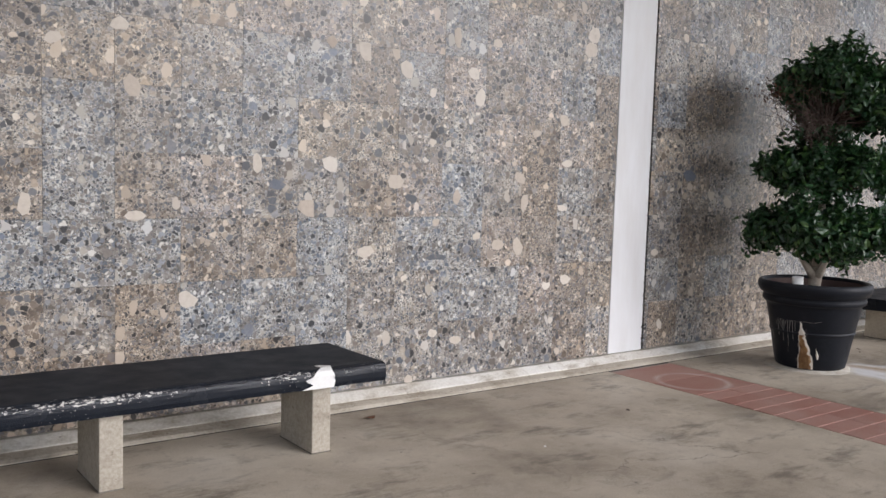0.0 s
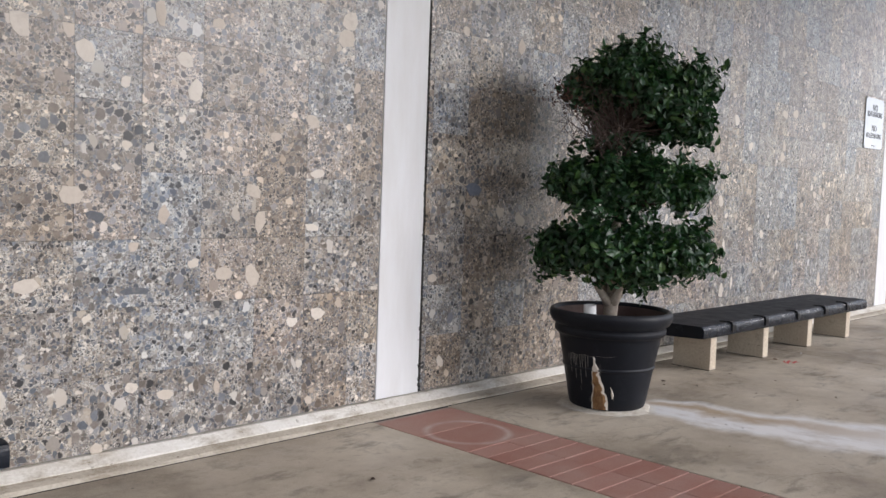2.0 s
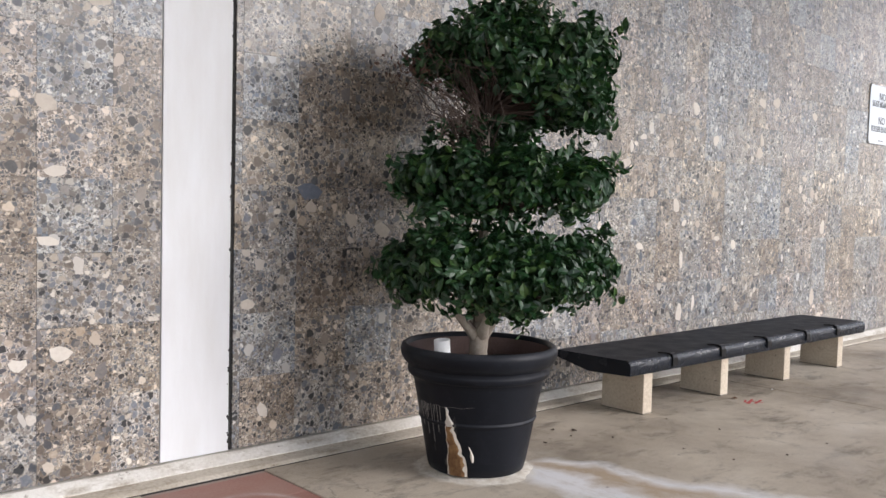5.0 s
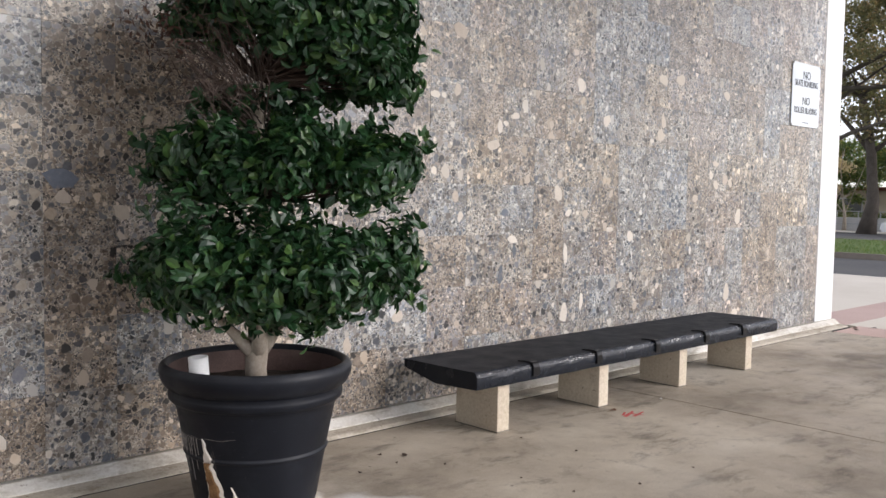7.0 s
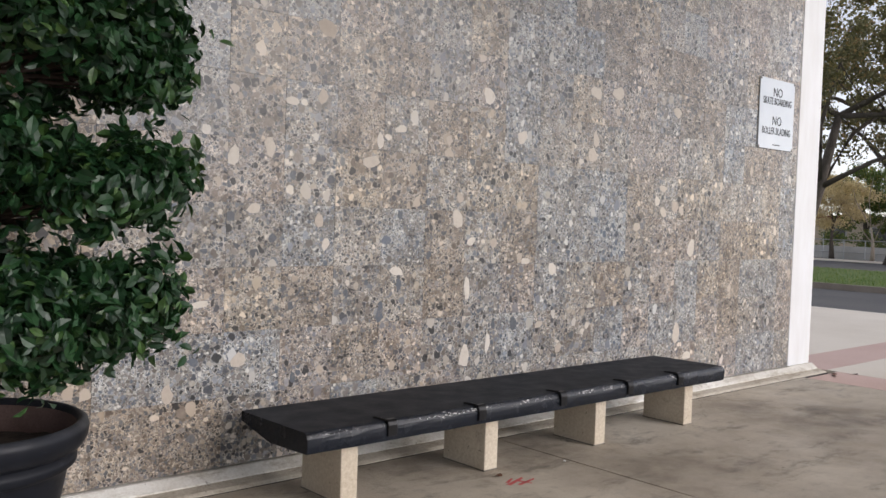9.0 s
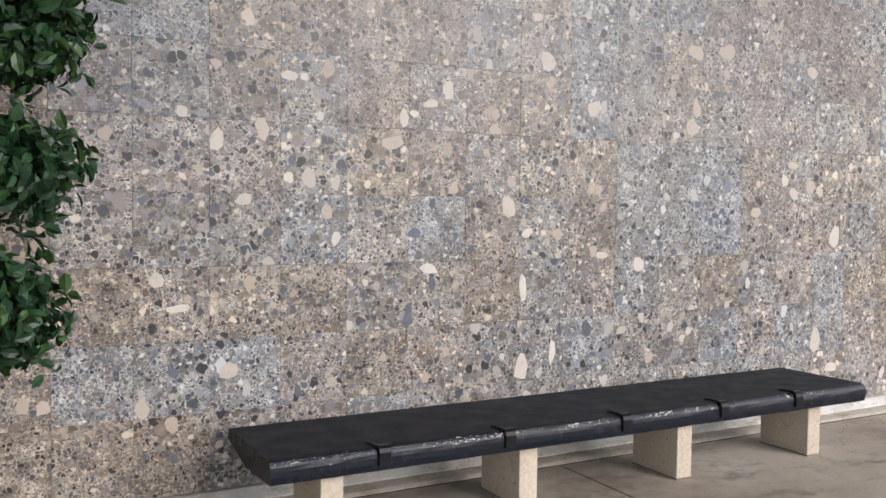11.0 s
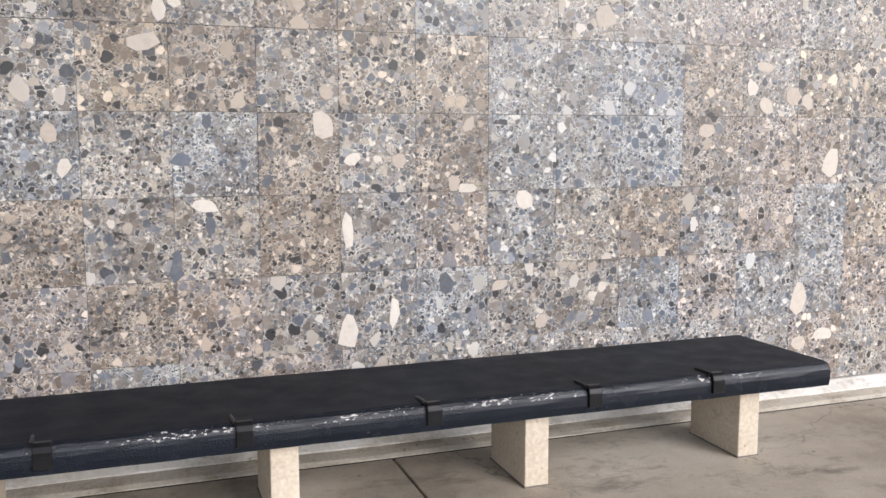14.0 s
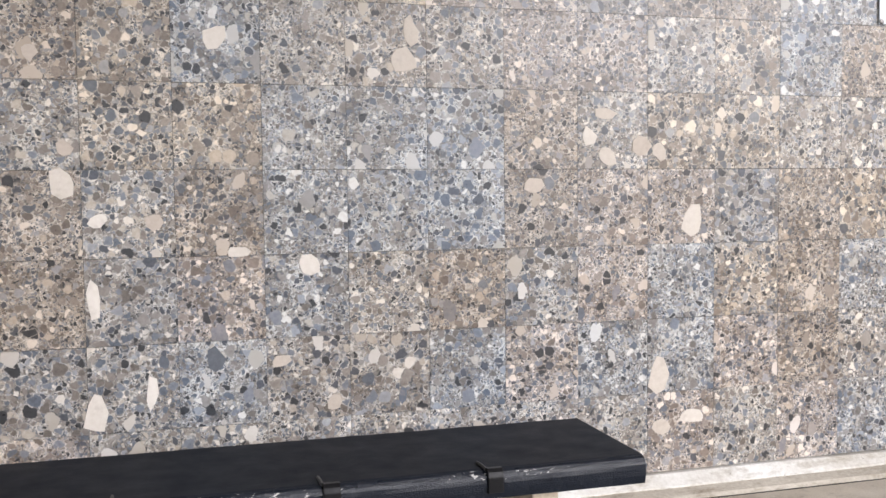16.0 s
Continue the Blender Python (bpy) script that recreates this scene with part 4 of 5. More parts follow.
lettering("NO", 0.115, 0.194, sign, 0.16)
lettering("SKATE BOARDING", 0.092, 0.112, sign, 0.51)
lettering("NO", 0.115, -0.063, sign, 0.16)
lettering("ROLLER BLADING", 0.092, -0.156, sign, 0.51)
bm = bmesh.new()
box(bm, -0.07, 0.07, -0.001, 0.0, -0.281, -0.272)
part("small_print", bm, INK, sign, "line of unreadable small print")
for ix in (-1, 1):
    for iz in (-1, 1):
        bm = bmesh.new()
        lathe(bm, [(0.0005, -0.006), (0.010, -0.004), (0.013, 0.0)], 12)
        bmesh.ops.transform(bm, matrix=pose(ix * (sw / 2 - 0.012), 0, iz * (sh / 2 - 0.012), -90, 0, 0), verts=bm.verts)
        part("screw", bm, SCREW, sign, "dark screw head")


# ---- trees across the road ----
def far_tree(name, x, y, label, trunk, trunk_r, limbs, clumps, per, leaf, mat_leaf, mat_bark, seed):
    r = np.random.default_rng(seed)
    t = thing(name, (x, y, zg(x)), label, "tree")
    bm = bmesh.new()
    k = len(trunk)
    tube(bm, trunk, [trunk_r * (1.35 if i == 0 else 1.0 - 0.55 * i / (k - 1)) for i in range(k)], 10)
    part("trunk", bm, mat_bark, t, "dark furrowed trunk", True)
    bm = bmesh.new()
    for i, e in enumerate(limbs):
        s = Vector(trunk[-1 - (i % 2)])
        e = Vector(e)
        m = (s + e) / 2 + Vector(r.normal(0, 0.35, 3))
        tube(bm, [s, m, e], [trunk_r * 0.4, trunk_r * 0.26, trunk_r * 0.08], 7)
        for j in range(5):
            f = m.lerp(e, r.uniform(0, 1))
            g = f + Vector(r.normal(0, 1.0, 3))
            tube(bm, [f, (f + g) / 2 + Vector(r.normal(0, 0.15, 3)), g], [trunk_r * 0.1, trunk_r * 0.07, trunk_r * 0.03], 5)
    part("limb", bm, mat_bark, t, "spreading dark limbs", True)
    if clumps:
        P, N = clump_points(r, clumps, per, 0.75)
        part("crown", leaf_mesh("crown", P, N, leaf, mat_leaf, r, 1.3, 0.6), None, t, "loose crown of small leaves")
    return t


def cloud(seed, count, cx, cy, cz, rx, ry, rz, size):
    r = np.random.default_rng(seed)
    out = []
    for k in range(count):
        d = r.normal(0, 1, 3)
        d /= np.linalg.norm(d)
        d *= r.random() ** 0.4
        s = size * r.uniform(0.6, 1.3)
        out.append(((cx + d[0] * rx, cy + d[1] * ry, cz + d[2] * rz), (s, s, s * 0.6)))
    return out


far_tree("oak_tree", 61.0, 22.2, "large evergreen oak with a dark bent trunk beside the car park", [(0, 0, -0.1), (0.1, -0.3, 2.0), (0.0, -0.1, 5.0), (-0.3, 0.5, 8.5)], 0.46,
         [(-1, 6, 11), (1, -6, 12), (-3, 2, 14), (2, 5, 9.5), (-2, -4, 8.5)], cloud(1, 120, 0, -1, 11.0, 8, 11, 5.0, 1.2), 190, 0.26, OAK_LEAF, OAK_BARK, 31)
far_tree("oak_tree", 44.0, 20.0, "large leaning oak with spreading limbs beyond the road", [(0.0, -0.3, -0.1), (0.0, -0.7, 2.0), (0.0, -1.2, 3.6), (0.2, -1.8, 6.7)], 0.36,
         [(0, -7.0, 6.6), (1, -5, 8.0), (0, 2.0, 8.5), (-2, -3, 9.4), (0.5, -7.5, 9.0), (0.5, -6.0, 5.6)], cloud(2, 115, 0, -3.5, 9.6, 5, 8.5, 3.4, 0.85), 230, 0.17, OAK_LEAF, OAK_BARK, 32)
for x, y, h, seed in ((84.0, 19.0, 7.5, 36), (88.0, 27.5, 8.0, 37), (86.0, 10.0, 7.0, 38), (92.0, 37.0, 7.5, 39)):
    far_tree("street_tree", x, y, "leafy evergreen tree behind the low wall", [(0, 0, -0.1), (0.1, 0.1, 2.0), (0.0, 0.2, 4.0)], 0.3,
             [(0, 2.5, h), (0, -2.5, h), (-1, 0.6, h + 1.5)], cloud(seed, 60, 0, 0, h * 0.72, 4.0, 5.0, h * 0.42, 1.2), 170, 0.3, SHRUB_LEAF if seed % 2 else OAK_LEAF, OAK_BARK, seed)
far_tree("oak_tree", 70.0, 13.0, "tall evergreen oak behind the parked car", [(0, 0, -0.1), (0.1, 0.2, 3.0), (0.0, 0.6, 7.0)], 0.5,
         [(0, 5, 10), (0, -5, 10), (-2, 2, 13), (2, 0, 12)], cloud(3, 130, 0, 0, 8.8, 8, 12, 5.5, 1.4), 300, 0.28, OAK_LEAF, OAK_BARK, 33)
far_tree("bare_tree", 72.0, 31.0, "small tree with dry tan winter leaves", [(0, 0, -0.1), (0, 0.1, 1.5), (0, 0, 2.6)], 0.16,
         [(0, 1.5, 4.5), (0, -1.5, 4.6), (1, 0, 5.2), (-1, 0.6, 5.0)], cloud(4, 46, 0, 0, 4.2, 2.2, 3.2, 2.0, 0.8), 220, 0.16, DRY_LEAF, OAK_BARK, 34)
far_tree("bare_tree", 70.5, 27.4, "pale leafless young tree", [(0, 0, -0.1), (0, 0, 1.2), (0, 0.2, 2.4)], 0.13,
         [(0, 1.6, 5.2), (0, -1.4, 5.0), (0.5, 0.4, 6.0), (0, 2.6, 4.0)], (), 0, 0.1, DRY_LEAF, TRUNK, 35)

# shrubs, low wall, fence and building in the distance
r8 = np.random.default_rng(8)
for x, y, s in ((76.5, 30.4, 1.15), (76.3, 27.6, 1.0), (77.0, 33.6, 1.2), (76.0, 24.5, 1.3), (77.2, 21.0, 1.1), (76.8, 17.0, 1.2)):
    P, N = clump_points(r8, cloud(int(x * 10), 9, 0, 0, s * 1.1, s, s * 1.2, s * 0.7, s * 0.55), 160, 0.6)
    sh_ = new("shrub", leaf_mesh("shrub", P, N, 0.16, SHRUB_LEAF, r8, 1.2, 0.6))
    sh_.location = (x, y, zg(x))
    tagged(sh_, "rounded green and yellowish shrub before the low wall", "shrub", "shrubs along the wall")
bm = bmesh.new()
box(bm, 74.0, 74.25, -60, 90, zg(74) - 0.2, zg(74) + 0.95, 0.02)
solid("block_wall", bm, FAR_WALL, "low grey block wall across the car park", "wall")
fence = thing("fence", (73.5, 34.0, zg(73.5)), "low galvanised pipe fence", "fence")
for k in range(9):
    bm = bmesh.new()
    tube(bm, [(0, -k * 1.6, 0), (0, -k * 1.6, 1.45)], [0.04, 0.04], 8)
    part("post", bm, GALV, fence)
for z in (0.5, 1.42):
    bm = bmesh.new()
    tube(bm, [(0, 0.3, z), (0, -13.1, z)], [0.035, 0.035], 8)
    part("rail", bm, GALV, fence)

house = thing("building", (96.0, 44.0, zg(96)), "low cream stucco building with a red roof", "building")
bm = bmesh.new()
box(bm, 0, 10, -34, 16, 0, 3.6, 0.05)
part("wall", bm, STUCCO, house)
bm = bmesh.new()
box(bm, -0.7, 10.7, -34.7, 16.7, 3.6, 3.95, 0.05)
part("roof", bm, ROOF_RED, house, "dull red roof edge")
for k in range(10):
    w = part("window", box(bmesh.new(), -0.06, 0.05, -31 + k * 4.6, -28.6 + k * 4.6, 1.2, 2.9), FAR_WALL, house)
    part("pane", box(bmesh.new(), -0.09, -0.06, -30.85 + k * 4.6, -28.75 + k * 4.6, 1.35, 2.75), CAR_GLASS, w)


# ---- parked cars ----
def car(at, turn, paint, label, length=4.6, height=1.52, suv=True):
    """The body is lofted from outlines across the width; front at +x."""
    c = thing("car", at, label, "car")
    c.matrix_world = pose(*at, 0, 0, turn)
    h, l = height, length
    side = [(-l / 2, 0.45), (-l / 2 + 0.02, 0.78), (-l / 2 + 0.1, 0.98), (l / 2 - 1.25, 1.0), (l / 2 - 0.35, 0.86), (l / 2 - 0.05, 0.7), (l / 2, 0.42), (l / 2 - 0.1, 0.25), (-l / 2 + 0.1, 0.27)]
    back = -l / 2 + (0.12 if suv else 0.75)
    cabin = [(back, 0.97), (back + 0.35, h - 0.12), (back + 0.7, h - 0.02), (0.1, h), (0.55, h - 0.08), (l / 2 - 1.15, 0.99)]

    def loft(outline, w0, w1, zsplit):
        bm = bmesh.new()
        rings = []
        for f in (-1.0, -0.93, 0.93, 1.0):
            ins = 0.05 if abs(f) == 1.0 else 0.0
            ring = []
            for x, z in outline:
                w = w0 + (w1 - w0) * max(0.0, min(1.0, (z - zsplit) / 0.6))
                ring.append(bm.verts.new((x * (1 - ins * 0.4), f * w, z - ins * 0.4 * (1 if z > 0.6 else -1))))
            rings.append(ring)
        k = len(outline)
        for a, b in zip(rings, rings[1:]):
            for i in range(k):
                bm.faces.new((a[i], a[(i + 1) % k], b[(i + 1) % k], b[i]))
        bm.faces.new(rings[0])
        bm.faces.new(rings[-1])
        bmesh.ops.recalc_face_normals(bm, faces=bm.faces)
        return bm

    part("body", loft(side, 0.9, 0.88, 0.6), paint, c, smooth=False)
    part("cabin", loft(cabin, 0.84, 0.66, 1.0), paint, c)
    for s in (-1, 1):
        for x0, x1 in ((back + 0.42, -0.42), (-0.34, 0.62)):
            bm = bmesh.new()
            vs = [bm.verts.new((x, s * (w + 0.012), z)) for x, z, w in ((x0 - 0.12, 1.02, 0.835), (x1 + (0.42 if x1 > 0 else 0), 1.02, 0.835), (x1 - (0.1 if x1 > 0 else 0), h - 0.16, 0.70), (x0 + 0.1, h - 0.16, 0.70))]
            bm.faces.new(vs)
            part("side_window", bm, CAR_GLASS, c, "dark side window")
        bm = bmesh.new()
        box(bm, 0.62, 0.82, s * 0.86 - 0.02, s * 0.86 + s * 0.16 + 0.02, 1.0, 1.14, 0.03, 2)
        part("mirror", bm, paint, c)
        bm = bmesh.new()
        box(bm, l / 2 - 0.42, l / 2 - 0.03, s * 0.62 - 0.16, s * 0.62 + 0.2, 0.66, 0.8, 0.03)
        part("headlight", bm, ALLOY, c, "clear headlight")
        bm = bmesh.new()
        box(bm, -l / 2 - 0.01, -l / 2 + 0.15, s * 0.7 - 0.12, s * 0.7 + 0.12, 0.75, 1.0, 0.03)
        part("tail_light", bm, LAMP_RED, c, "red tail light")
        for x in (-l / 2 + 0.85, l / 2 - 0.9):
            bm = bmesh.new()
            lathe(bm, [(0.2, -0.11), (0.31, -0.11), (0.34, -0.08), (0.34, 0.08), (0.31, 0.11), (0.2, 0.11)], 24)
            bmesh.ops.transform(bm, matrix=pose(x, s * 0.82, 0.34, 90, 0, 0), verts=bm.verts)
            w = part("wheel", bm, RUBBER, c, "black tyre", True)
            bm = bmesh.new()
            lathe(bm, [(0.001, 0.07), (0.05, 0.09), (0.19, 0.085), (0.215, 0.105), (0.215, -0.105), (0.001, -0.07)], 20)
            bmesh.ops.transform(bm, matrix=pose(x, s * 0.82, 0.34, 90 * s, 0, 0), verts=bm.verts)
            part("rim", bm, ALLOY, w, "silver alloy rim")
    bm = bmesh.new()
    bm.faces.new([bm.verts.new(v) for v in ((0.66, -0.62, h - 0.11), (0.66, 0.62, h - 0.11), (l / 2 - 1.12, 0.76, 1.03), (l / 2 - 1.12, -0.76, 1.03))])
    part("windscreen", bm, CAR_GLASS, c, "dark windscreen")
    return c


car((57.2, 17.4, zg(57.2)), 97, CAR_WHITE, "white crossover car parked across the road")
car((66.0, 19.2, zg(66.0)), 97, CAR_DARK, "dark car parked behind the white one", 4.6, 1.5)

# ---- grass blades on the lawn ----
grng = np.random.default_rng(17)
count = 14000
gx, gy = 28.25 + 13.4 * grng.random(count) ** 1.5, grng.uniform(4.0, 22.0, count)
gz = -0.016 * (gx - 20.0) + 0.12
ang, hgt = grng.uniform(0, 6.283, count), grng.uniform(0.05, 0.12, count)
root = np.stack([gx, gy, gz], 1)
side = np.stack([np.cos(ang), np.sin(ang), np.zeros(count)], 1) * 0.008
tip = root + np.stack([grng.normal(0, 0.03, count), grng.normal(0, 0.03, count), hgt], 1)
me = bpy.data.meshes.new("grass")
me.from_pydata(np.stack([root - side, root + side, tip], 1).reshape(-1, 3).tolist(), [], np.arange(count * 3).reshape(-1, 3).tolist())
me.materials.append(BLADE)
tagged(new("grass", me), "short green grass blades on the lawn", "grass", kind="stuff")

# ---- litter ----
def leaf_litter(x, y, s, turn, label, material):
    bm = bmesh.new()
    pts = [(0.5 * s * math.cos(a) * (1.0 + 0.25 * math.sin(3 * a)), 0.3 * s * math.sin(a), 0.004 + 0.006 * abs(math.cos(a))) for a in np.linspace(0, 2 * math.pi, 11, endpoint=False)]
    bm.faces.new([bm.verts.new(p) for p in pts])
    bmesh.ops.solidify(bm, geom=list(bm.faces), thickness=0.003)
    ob = solid("fallen_leaf", bm, material, label, "leaf")
    ob.matrix_world = pose(x, y, 0.001, 0, 0, turn)


leaf_litter(2.62, 4.16, 0.075, 10, "curled red-brown fallen leaf on the concrete", LITTER)
leaf_litter(4.02, 3.52, 0.04, 40, "small dark dried leaf on the concrete", TWIG)
leaf_litter(8.92, 3.74, 0.06, 20, "curled red-brown fallen leaf on the concrete", LITTER)
leaf_litter(7.25, 3.86, 0.05, 70, "small dark dried leaf on the concrete", TWIG)
leaf_litter(14.02, 4.24, 0.09, 15, "dead brown leaf caught by the kerb", LITTER)
leaf_litter(13.9, 4.18, 0.07, 60, "dead brown leaf caught by the kerb", TWIG)
leaf_litter(14.2, 4.12, 0.08, -20, "dead brown leaf caught by the kerb", TWIG)
leaf_litter(9.44, 3.72, 0.03, 30, "small white paper scrap on the concrete", CHIP)
leaf_litter(3.1, 3.25, 0.025, 50, "small pale chip on the concrete", CHIP)
leaf_litter(7.15, 3.95, 0.035, 10, "small dark dried leaf on the concrete", TWIG)
for k, (x, y) in enumerate(((7.13, 3.79), (7.30, 3.61), (6.89, 3.78), (8.22, 2.75), (7.46, 2.92), (8.00, 3.32), (7.43, 3.21), (7.97, 3.69), (7.79, 2.78))):
    leaf_litter(x, y, 0.017 + 0.005 * (k % 3), 47 * k, "small dark dried leaf on the concrete", TWIG)

bm = bmesh.new()
for x0, y0, x1, y1, w in ((0.0, 0.0, 0.16, 0.05, 0.014), (0.05, -0.03, 0.20, 0.0, 0.012), (0.02, 0.03, 0.10, 0.07, 0.010), (0.1, 0.02, 0.13, -0.05, 0.012)):
    d = Vector((y0 - y1, x1 - x0, 0)).normalized() * w
    a, b = Vector((x0, y0, 0.0015)), Vector((x1, y1, 0.0015))
    bm.faces.new([bm.verts.new(v) for v in (a - d, b - d * 0.6, b + d * 0.6, a + d)])
solid("chalk_mark", bm, CHALK, "scribble of red chalk on the concrete", "mark", at=(8.85, 3.60, 0))

# ---- brick band ----
bed = solid("brick_band", box(bmesh.new(), 4.728, 5.366, -9.0, FLOOR_BACK, -0.12, -0.006), PALE_MORTAR, "red brick band across the concrete walkway", "pavement", kind="structure")
brick_me = mesh_of(box(bmesh.new(), -0.156, 0.156, -0.066, 0.066, -0.03, 0.0, 0.003), "brick", BRICK)
for row in range(90):
    for col in range(2):
        o = part("brick", brick_me, None, bed)
        o.location = (4.889 + 0.316 * col, 3.49 - 0.139 * row, random.uniform(-0.0015, 0.001))
for row in range(2):
    o = part("paver", mesh_of(box(bmesh.new(), -0.316, 0.316, -0.184, 0.184, -0.03, 0.0, 0.003), "paver", BRICK), None, bed, "smooth red paver with a pale ring stain")
    o.location = (5.047, 4.114 - 0.369 * row, -0.001)

# ---- wall tiles, laid as parts nearest the walk and joined beyond ----
GAPW = 0.0006
tile_me = mesh_of(box(bmesh.new(), -TILE / 2 + GAPW, TILE / 2 - GAPW, 0.0, 0.022, -TILE / 2 + GAPW, TILE / 2 - GAPW, 0.0003), "tile", STONE)
FOOT = 0.027                                              # the lowest course reaches down to the kerb
foot_me = mesh_of(box(bmesh.new(), -TILE / 2 + GAPW, TILE / 2 - GAPW, 0.0, 0.022, -TILE / 2 - FOOT, TILE / 2 - GAPW, 0.0003), "tile", STONE)
rest_v, rest_f = [], []


def rest_box(x0, x1, z0, z1):
    """Adds one tile as its own island to the joined field."""
    b = len(rest_v)
    y0, y1 = WY, WY + 0.022
    rest_v.extend([(x0, y0, z0), (x1, y0, z0), (x1, y0, z1), (x0, y0, z1), (x0, y1, z0), (x1, y1, z0), (x1, y1, z1), (x0, y1, z1)])
    rest_f.extend([[b + i for i in q] for q in ((0, 1, 2, 3), (4, 7, 6, 5), (0, 4, 5, 1), (1, 5, 6, 2), (2, 6, 7, 3), (3, 7, 4, 0))])


# which block each tile came from, course by course from the foot, from the named column on
LAID = {-22: ("gddddnnnndnnn", "dgbbpnnbbnbnn", "gbbpnddddnnpn", "npbdnbnndnpnn", "tdgpnpbttnndn", "nbpnpbttbnnnn"),
        -9: ("nndpbgpggwwwwgp", "bbbpnpdgbddbpbb", "nptndgndpbgngpb", "gddbgbngnbbbnpp", "pppgtngttbbbngt", "ddngngntbgggppg")}
trng = random.Random(3)


def block_of(k, j):
    for k0, courses in LAID.items():
        if j < len(courses) and 0 <= k - k0 < len(courses[j]):
            return BLOCKS[courses[j][k - k0]]
    return BLOCKS[trng.choice("bbngtpdn")]


k0 = int(math.floor((-12.0 - TX) / TILE))
for k in range(k0, 12):
    a0, a1 = TX + k * TILE, TX + (k + 1) * TILE
    spans = [(a0, a1)]
    for lo, hi in (COL, END, (END[1], 99.0), (-99.0, -12.0)):
        spans = [s for a, b in spans for s in ((a, min(b, lo)), (max(a, hi), b)) if s[1] - s[0] > 0.02]
    for a, b in spans:
        for j in range(14):
            z0 = TZ + j * TILE
            z1 = min(z0 + TILE, WALL_TOP - 0.003)
            whole = b - a > TILE - 0.001 and z1 - z0 > TILE - 0.001
            if whole and a > 0.6 and j < 8:
                o = part("tile", tile_me if j else foot_me, None, wall)
                o.location = ((a + b) / 2, WY + trng.uniform(-0.0008, 0.0008), z0 + TILE / 2)
                o.color = block_of(k, j)
            else:
                rest_box(a + GAPW, b - GAPW, z0 + GAPW if j else z0 - FOOT, z1 - GAPW)
me = bpy.data.meshes.new("tile_field")
me.from_pydata(rest_v, [], rest_f)
me.materials.append(STONE_REST)
tagged(part("tile_field", me, None, wall, "further conglomerate tiles of the wall"), kind="stuff")

# larger stones that show in the cut face: x, z, width, height
PALE_STONES = [
    (9.26, 1.39, 0.10, 0.11), (9.36, 0.52, 0.08, 0.19), (11.72, 0.52, 0.09, 0.185), (8.56, 1.70, 0.12, 0.08), (11.63, 1.54, 0.09, 0.105), (11.47, 1.49, 0.09, 0.075), (9.36, 0.95, 0.06, 0.147),
    (9.59, 1.24, 0.07, 0.08), (10.17, 1.06, 0.10, 0.08), (8.63, 1.83, 0.055, 0.09), (10.26, 0.50, 0.065, 0.07), (7.91, 1.74, 0.075, 0.10), (7.70, 1.68, 0.075, 0.10), (7.43, 1.05, 0.08, 0.067),
    (7.52, 0.92, 0.107, 0.045), (7.75, 0.62, 0.113, 0.084), (8.23, 1.36, 0.07, 0.08), (7.82, 1.41, 0.09, 0.06), (9.50, 2.18, 0.118, 0.10), (9.83, 1.95, 0.088, 0.10), (10.59, 2.33, 0.12, 0.10), (8.24, 2.41, 0.133, 0.11)]
MORE_STONES = [
    (3.97, 0.90, 0.095, 0.134), (3.80, 0.92, 0.105, 0.08), (4.02, 1.19, 0.07, 0.127), (3.62, 1.86, 0.09, 0.112), (3.05, 1.99, 0.09, 0.104), (2.75, 2.07, 0.11, 0.127), (2.53, 2.10, 0.06, 0.08), (2.78, 0.90, 0.113, 0.08),
    (2.39, 1.16, 0.11, 0.123), (2.98, 1.32, 0.107, 0.11), (2.54, 1.41, 0.10, 0.098), (4.62, 2.37, 0.12, 0.118), (4.43, 0.66, 0.10, 0.08), (3.42, 2.23, 0.06, 0.15), (2.08, 1.40, 0.067, 0.10), (1.41, 1.76, 0.10, 0.11),
    (1.04, 1.96, 0.084, 0.067), (1.69, 0.68, 0.11, 0.10), (1.43, 1.12, 0.106, 0.063), (1.35, 2.06, 0.08, 0.087), (0.91, 1.18, 0.063, 0.105), (5.75, 1.33, 0.07, 0.07)]
BESIDE_BENCH = [
    (10.85, 2.36, 0.130, 0.100), (11.89, 1.21, 0.110, 0.163), (10.57, 1.88, 0.135, 0.097), (11.62, 2.29, 0.100, 0.092), (11.89, 0.32, 0.112, 0.075), (10.60, 2.00, 0.071, 0.115),
    (11.13, 1.37, 0.089, 0.088), (11.74, 0.28, 0.097, 0.069), (8.23, 2.04, 0.079, 0.084), (9.56, 0.58, 0.049, 0.123), (11.72, 1.52, 0.063, 0.095), (8.78, 1.07, 0.109, 0.054),
    (11.38, 1.58, 0.079, 0.072), (7.37, 0.48, 0.057, 0.099), (11.46, 1.68, 0.091, 0.062), (8.04, 1.99, 0.090, 0.050), (9.90, 1.12, 0.091, 0.049),
    (8.27, 1.23, 0.056, 0.078), (9.28, 1.52, 0.060, 0.069), (8.79, 1.91, 0.093, 0.044), (10.06, 0.68, 0.074, 0.055), (9.39, 1.25, 0.066, 0.061), (9.17, 1.87, 0.050, 0.080),
]
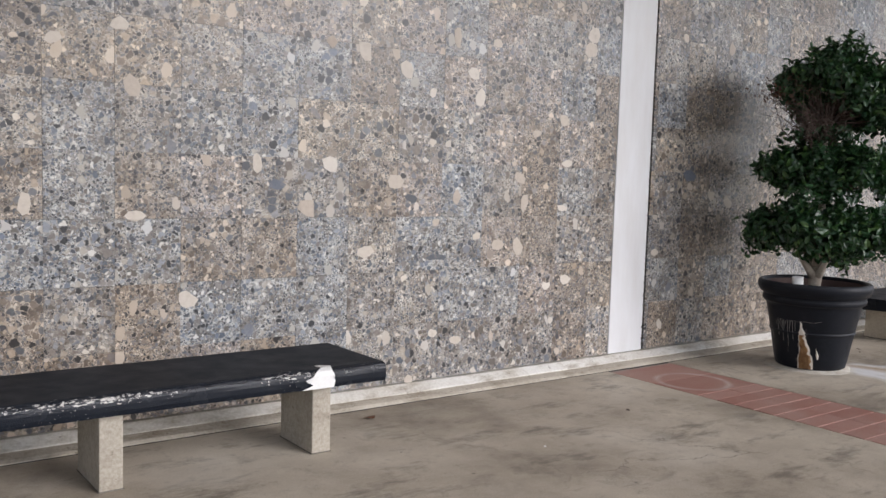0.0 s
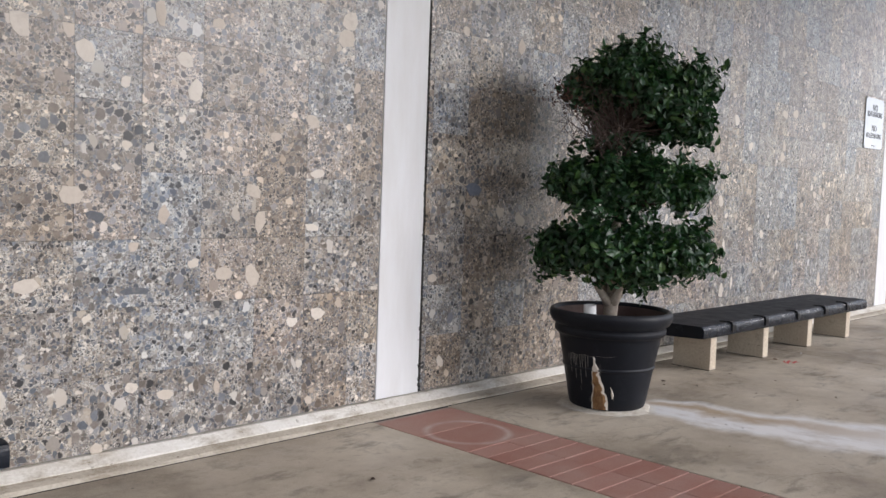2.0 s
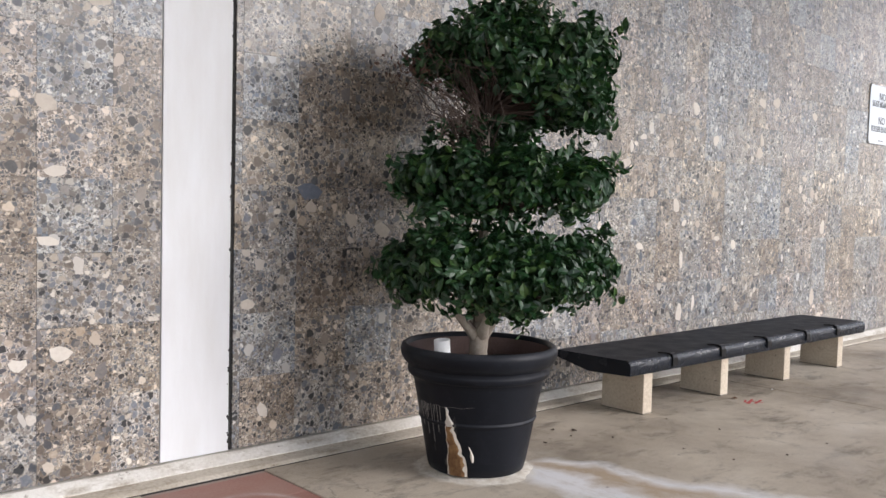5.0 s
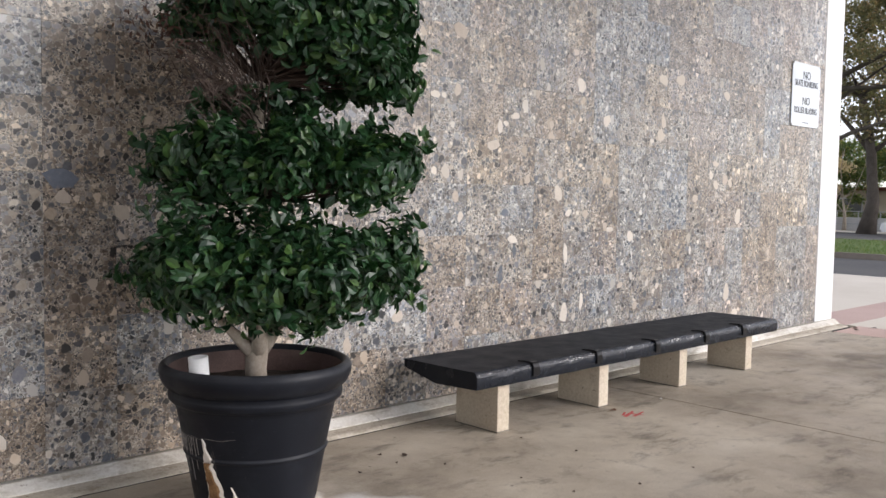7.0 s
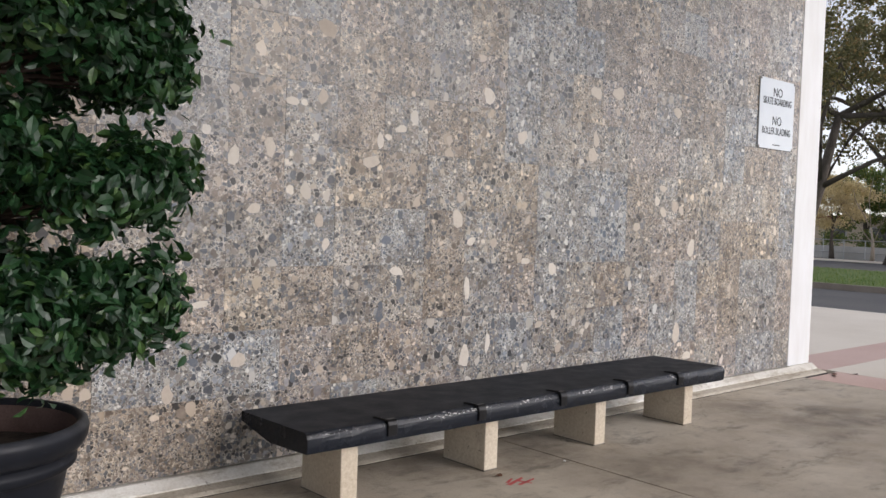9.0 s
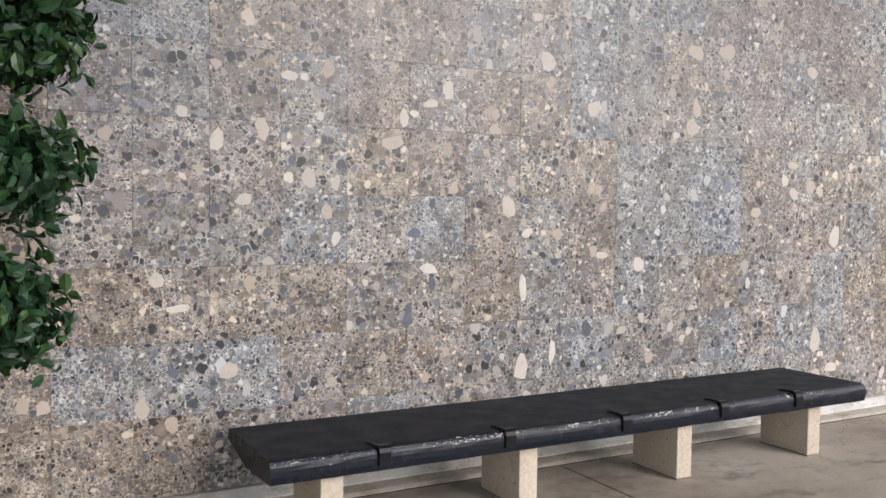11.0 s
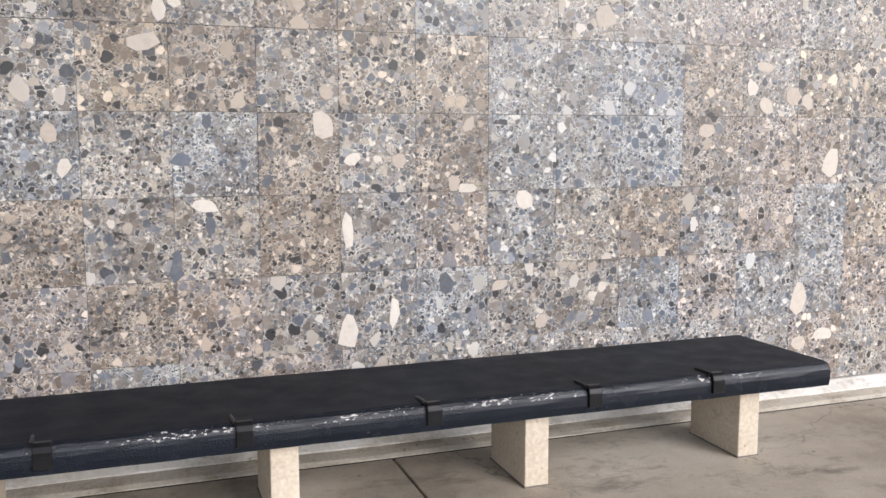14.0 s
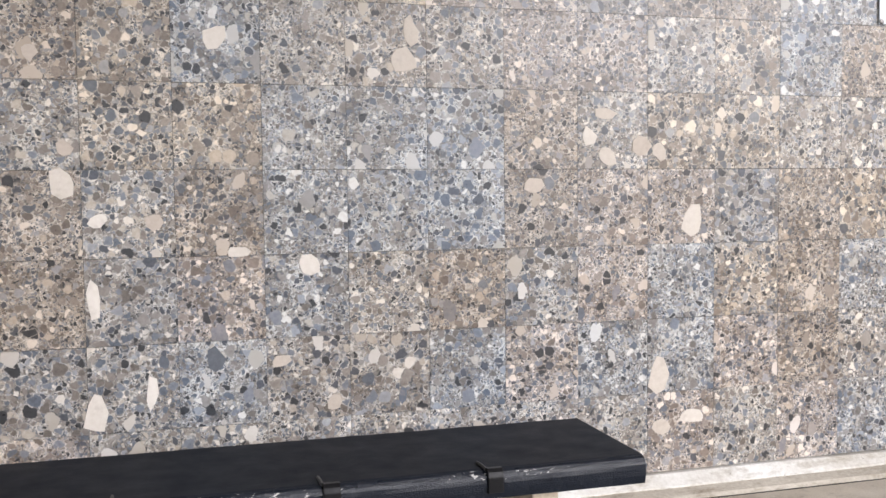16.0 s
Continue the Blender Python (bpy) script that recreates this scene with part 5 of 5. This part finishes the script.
BESIDE_PILASTER = [
    (4.60, 2.27, 0.109, 0.124), (6.25, 1.20, 0.121, 0.095), (6.19, 2.44, 0.094, 0.099), (4.36, 1.77, 0.109, 0.079), (3.56, 2.02, 0.085, 0.095), (3.98, 1.36, 0.085, 0.087),
    (6.02, 1.26, 0.091, 0.077), (3.47, 0.31, 0.095, 0.071), (5.46, 0.26, 0.081, 0.081), (3.45, 1.23, 0.061, 0.107), (5.37, 0.82, 0.098, 0.058), (4.40, 1.47, 0.111, 0.049),
    (3.75, 2.22, 0.077, 0.065), (4.38, 1.16, 0.111, 0.044), (5.62, 2.46, 0.071, 0.064), (4.25, 0.62, 0.072, 0.062), (3.12, 0.09, 0.075, 0.057), (3.29, 0.37, 0.073, 0.054),
    (4.11, 1.66, 0.074, 0.053), (3.62, 0.98, 0.076, 0.050), (3.77, 0.31, 0.043, 0.081), (4.38, 0.15, 0.060, 0.058), (3.24, 1.87, 0.061, 0.055), (3.29, 1.07, 0.057, 0.052),
]
DARK_STONES = [
    (8.67, 0.83, 0.056, 0.142), (2.20, 1.29, 0.100, 0.078), (5.74, 1.41, 0.140, 0.110), (3.10, 1.22, 0.080, 0.060), (9.80, 0.70, 0.076, 0.089), (3.30, 0.85, 0.131, 0.042),
    (8.70, 1.25, 0.086, 0.054), (8.80, 0.99, 0.049, 0.068), (10.55, 0.51, 0.045, 0.064), (9.03, 1.16, 0.050, 0.055), (7.50, 0.63, 0.058, 0.045), (3.31, 1.64, 0.051, 0.051),
    (9.61, 0.70, 0.039, 0.059), (8.08, 0.50, 0.036, 0.063), (8.80, 1.40, 0.039, 0.058), (9.02, 1.49, 0.040, 0.049), (7.37, 1.40, 0.036, 0.048),
]


def inlaid(x, z, w, h, material, rng):
    """One cut pebble, a rounded uneven outline barely proud of the tile."""
    bm = bmesh.new()
    k = rng.choice((7, 8, 9))
    corner = rng.uniform(0.0, 6.3)
    ring = []
    for i in range(k):
        a = 2 * math.pi * i / k
        r = 0.5 * (1.0 + 0.14 * math.cos(2 * (a - corner)) + rng.uniform(-0.24, 0.17))
        ring.append((r * w * math.cos(a) * (1.0 + 0.12 * math.sin(a + corner)), r * h * math.sin(a)))
    front = [bm.verts.new((px * 0.97, -0.0014, pz * 0.97)) for px, pz in ring]
    back = [bm.verts.new((px, 0.0, pz)) for px, pz in ring]
    bm.faces.new(front)
    for i in range(k):
        bm.faces.new((front[i], front[(i + 1) % k], back[(i + 1) % k], back[i]))
    bmesh.ops.recalc_face_normals(bm, faces=bm.faces)
    o = part("inlaid_stone", bm, material, wall)
    o.location = (x, WY - 0.0004, z)


srng = random.Random(12)
for row in PALE_STONES + MORE_STONES + BESIDE_BENCH + BESIDE_PILASTER:
    inlaid(*row, CREAM_STONE, srng)
for row in DARK_STONES:
    inlaid(*row, SLATE_STONE, srng)
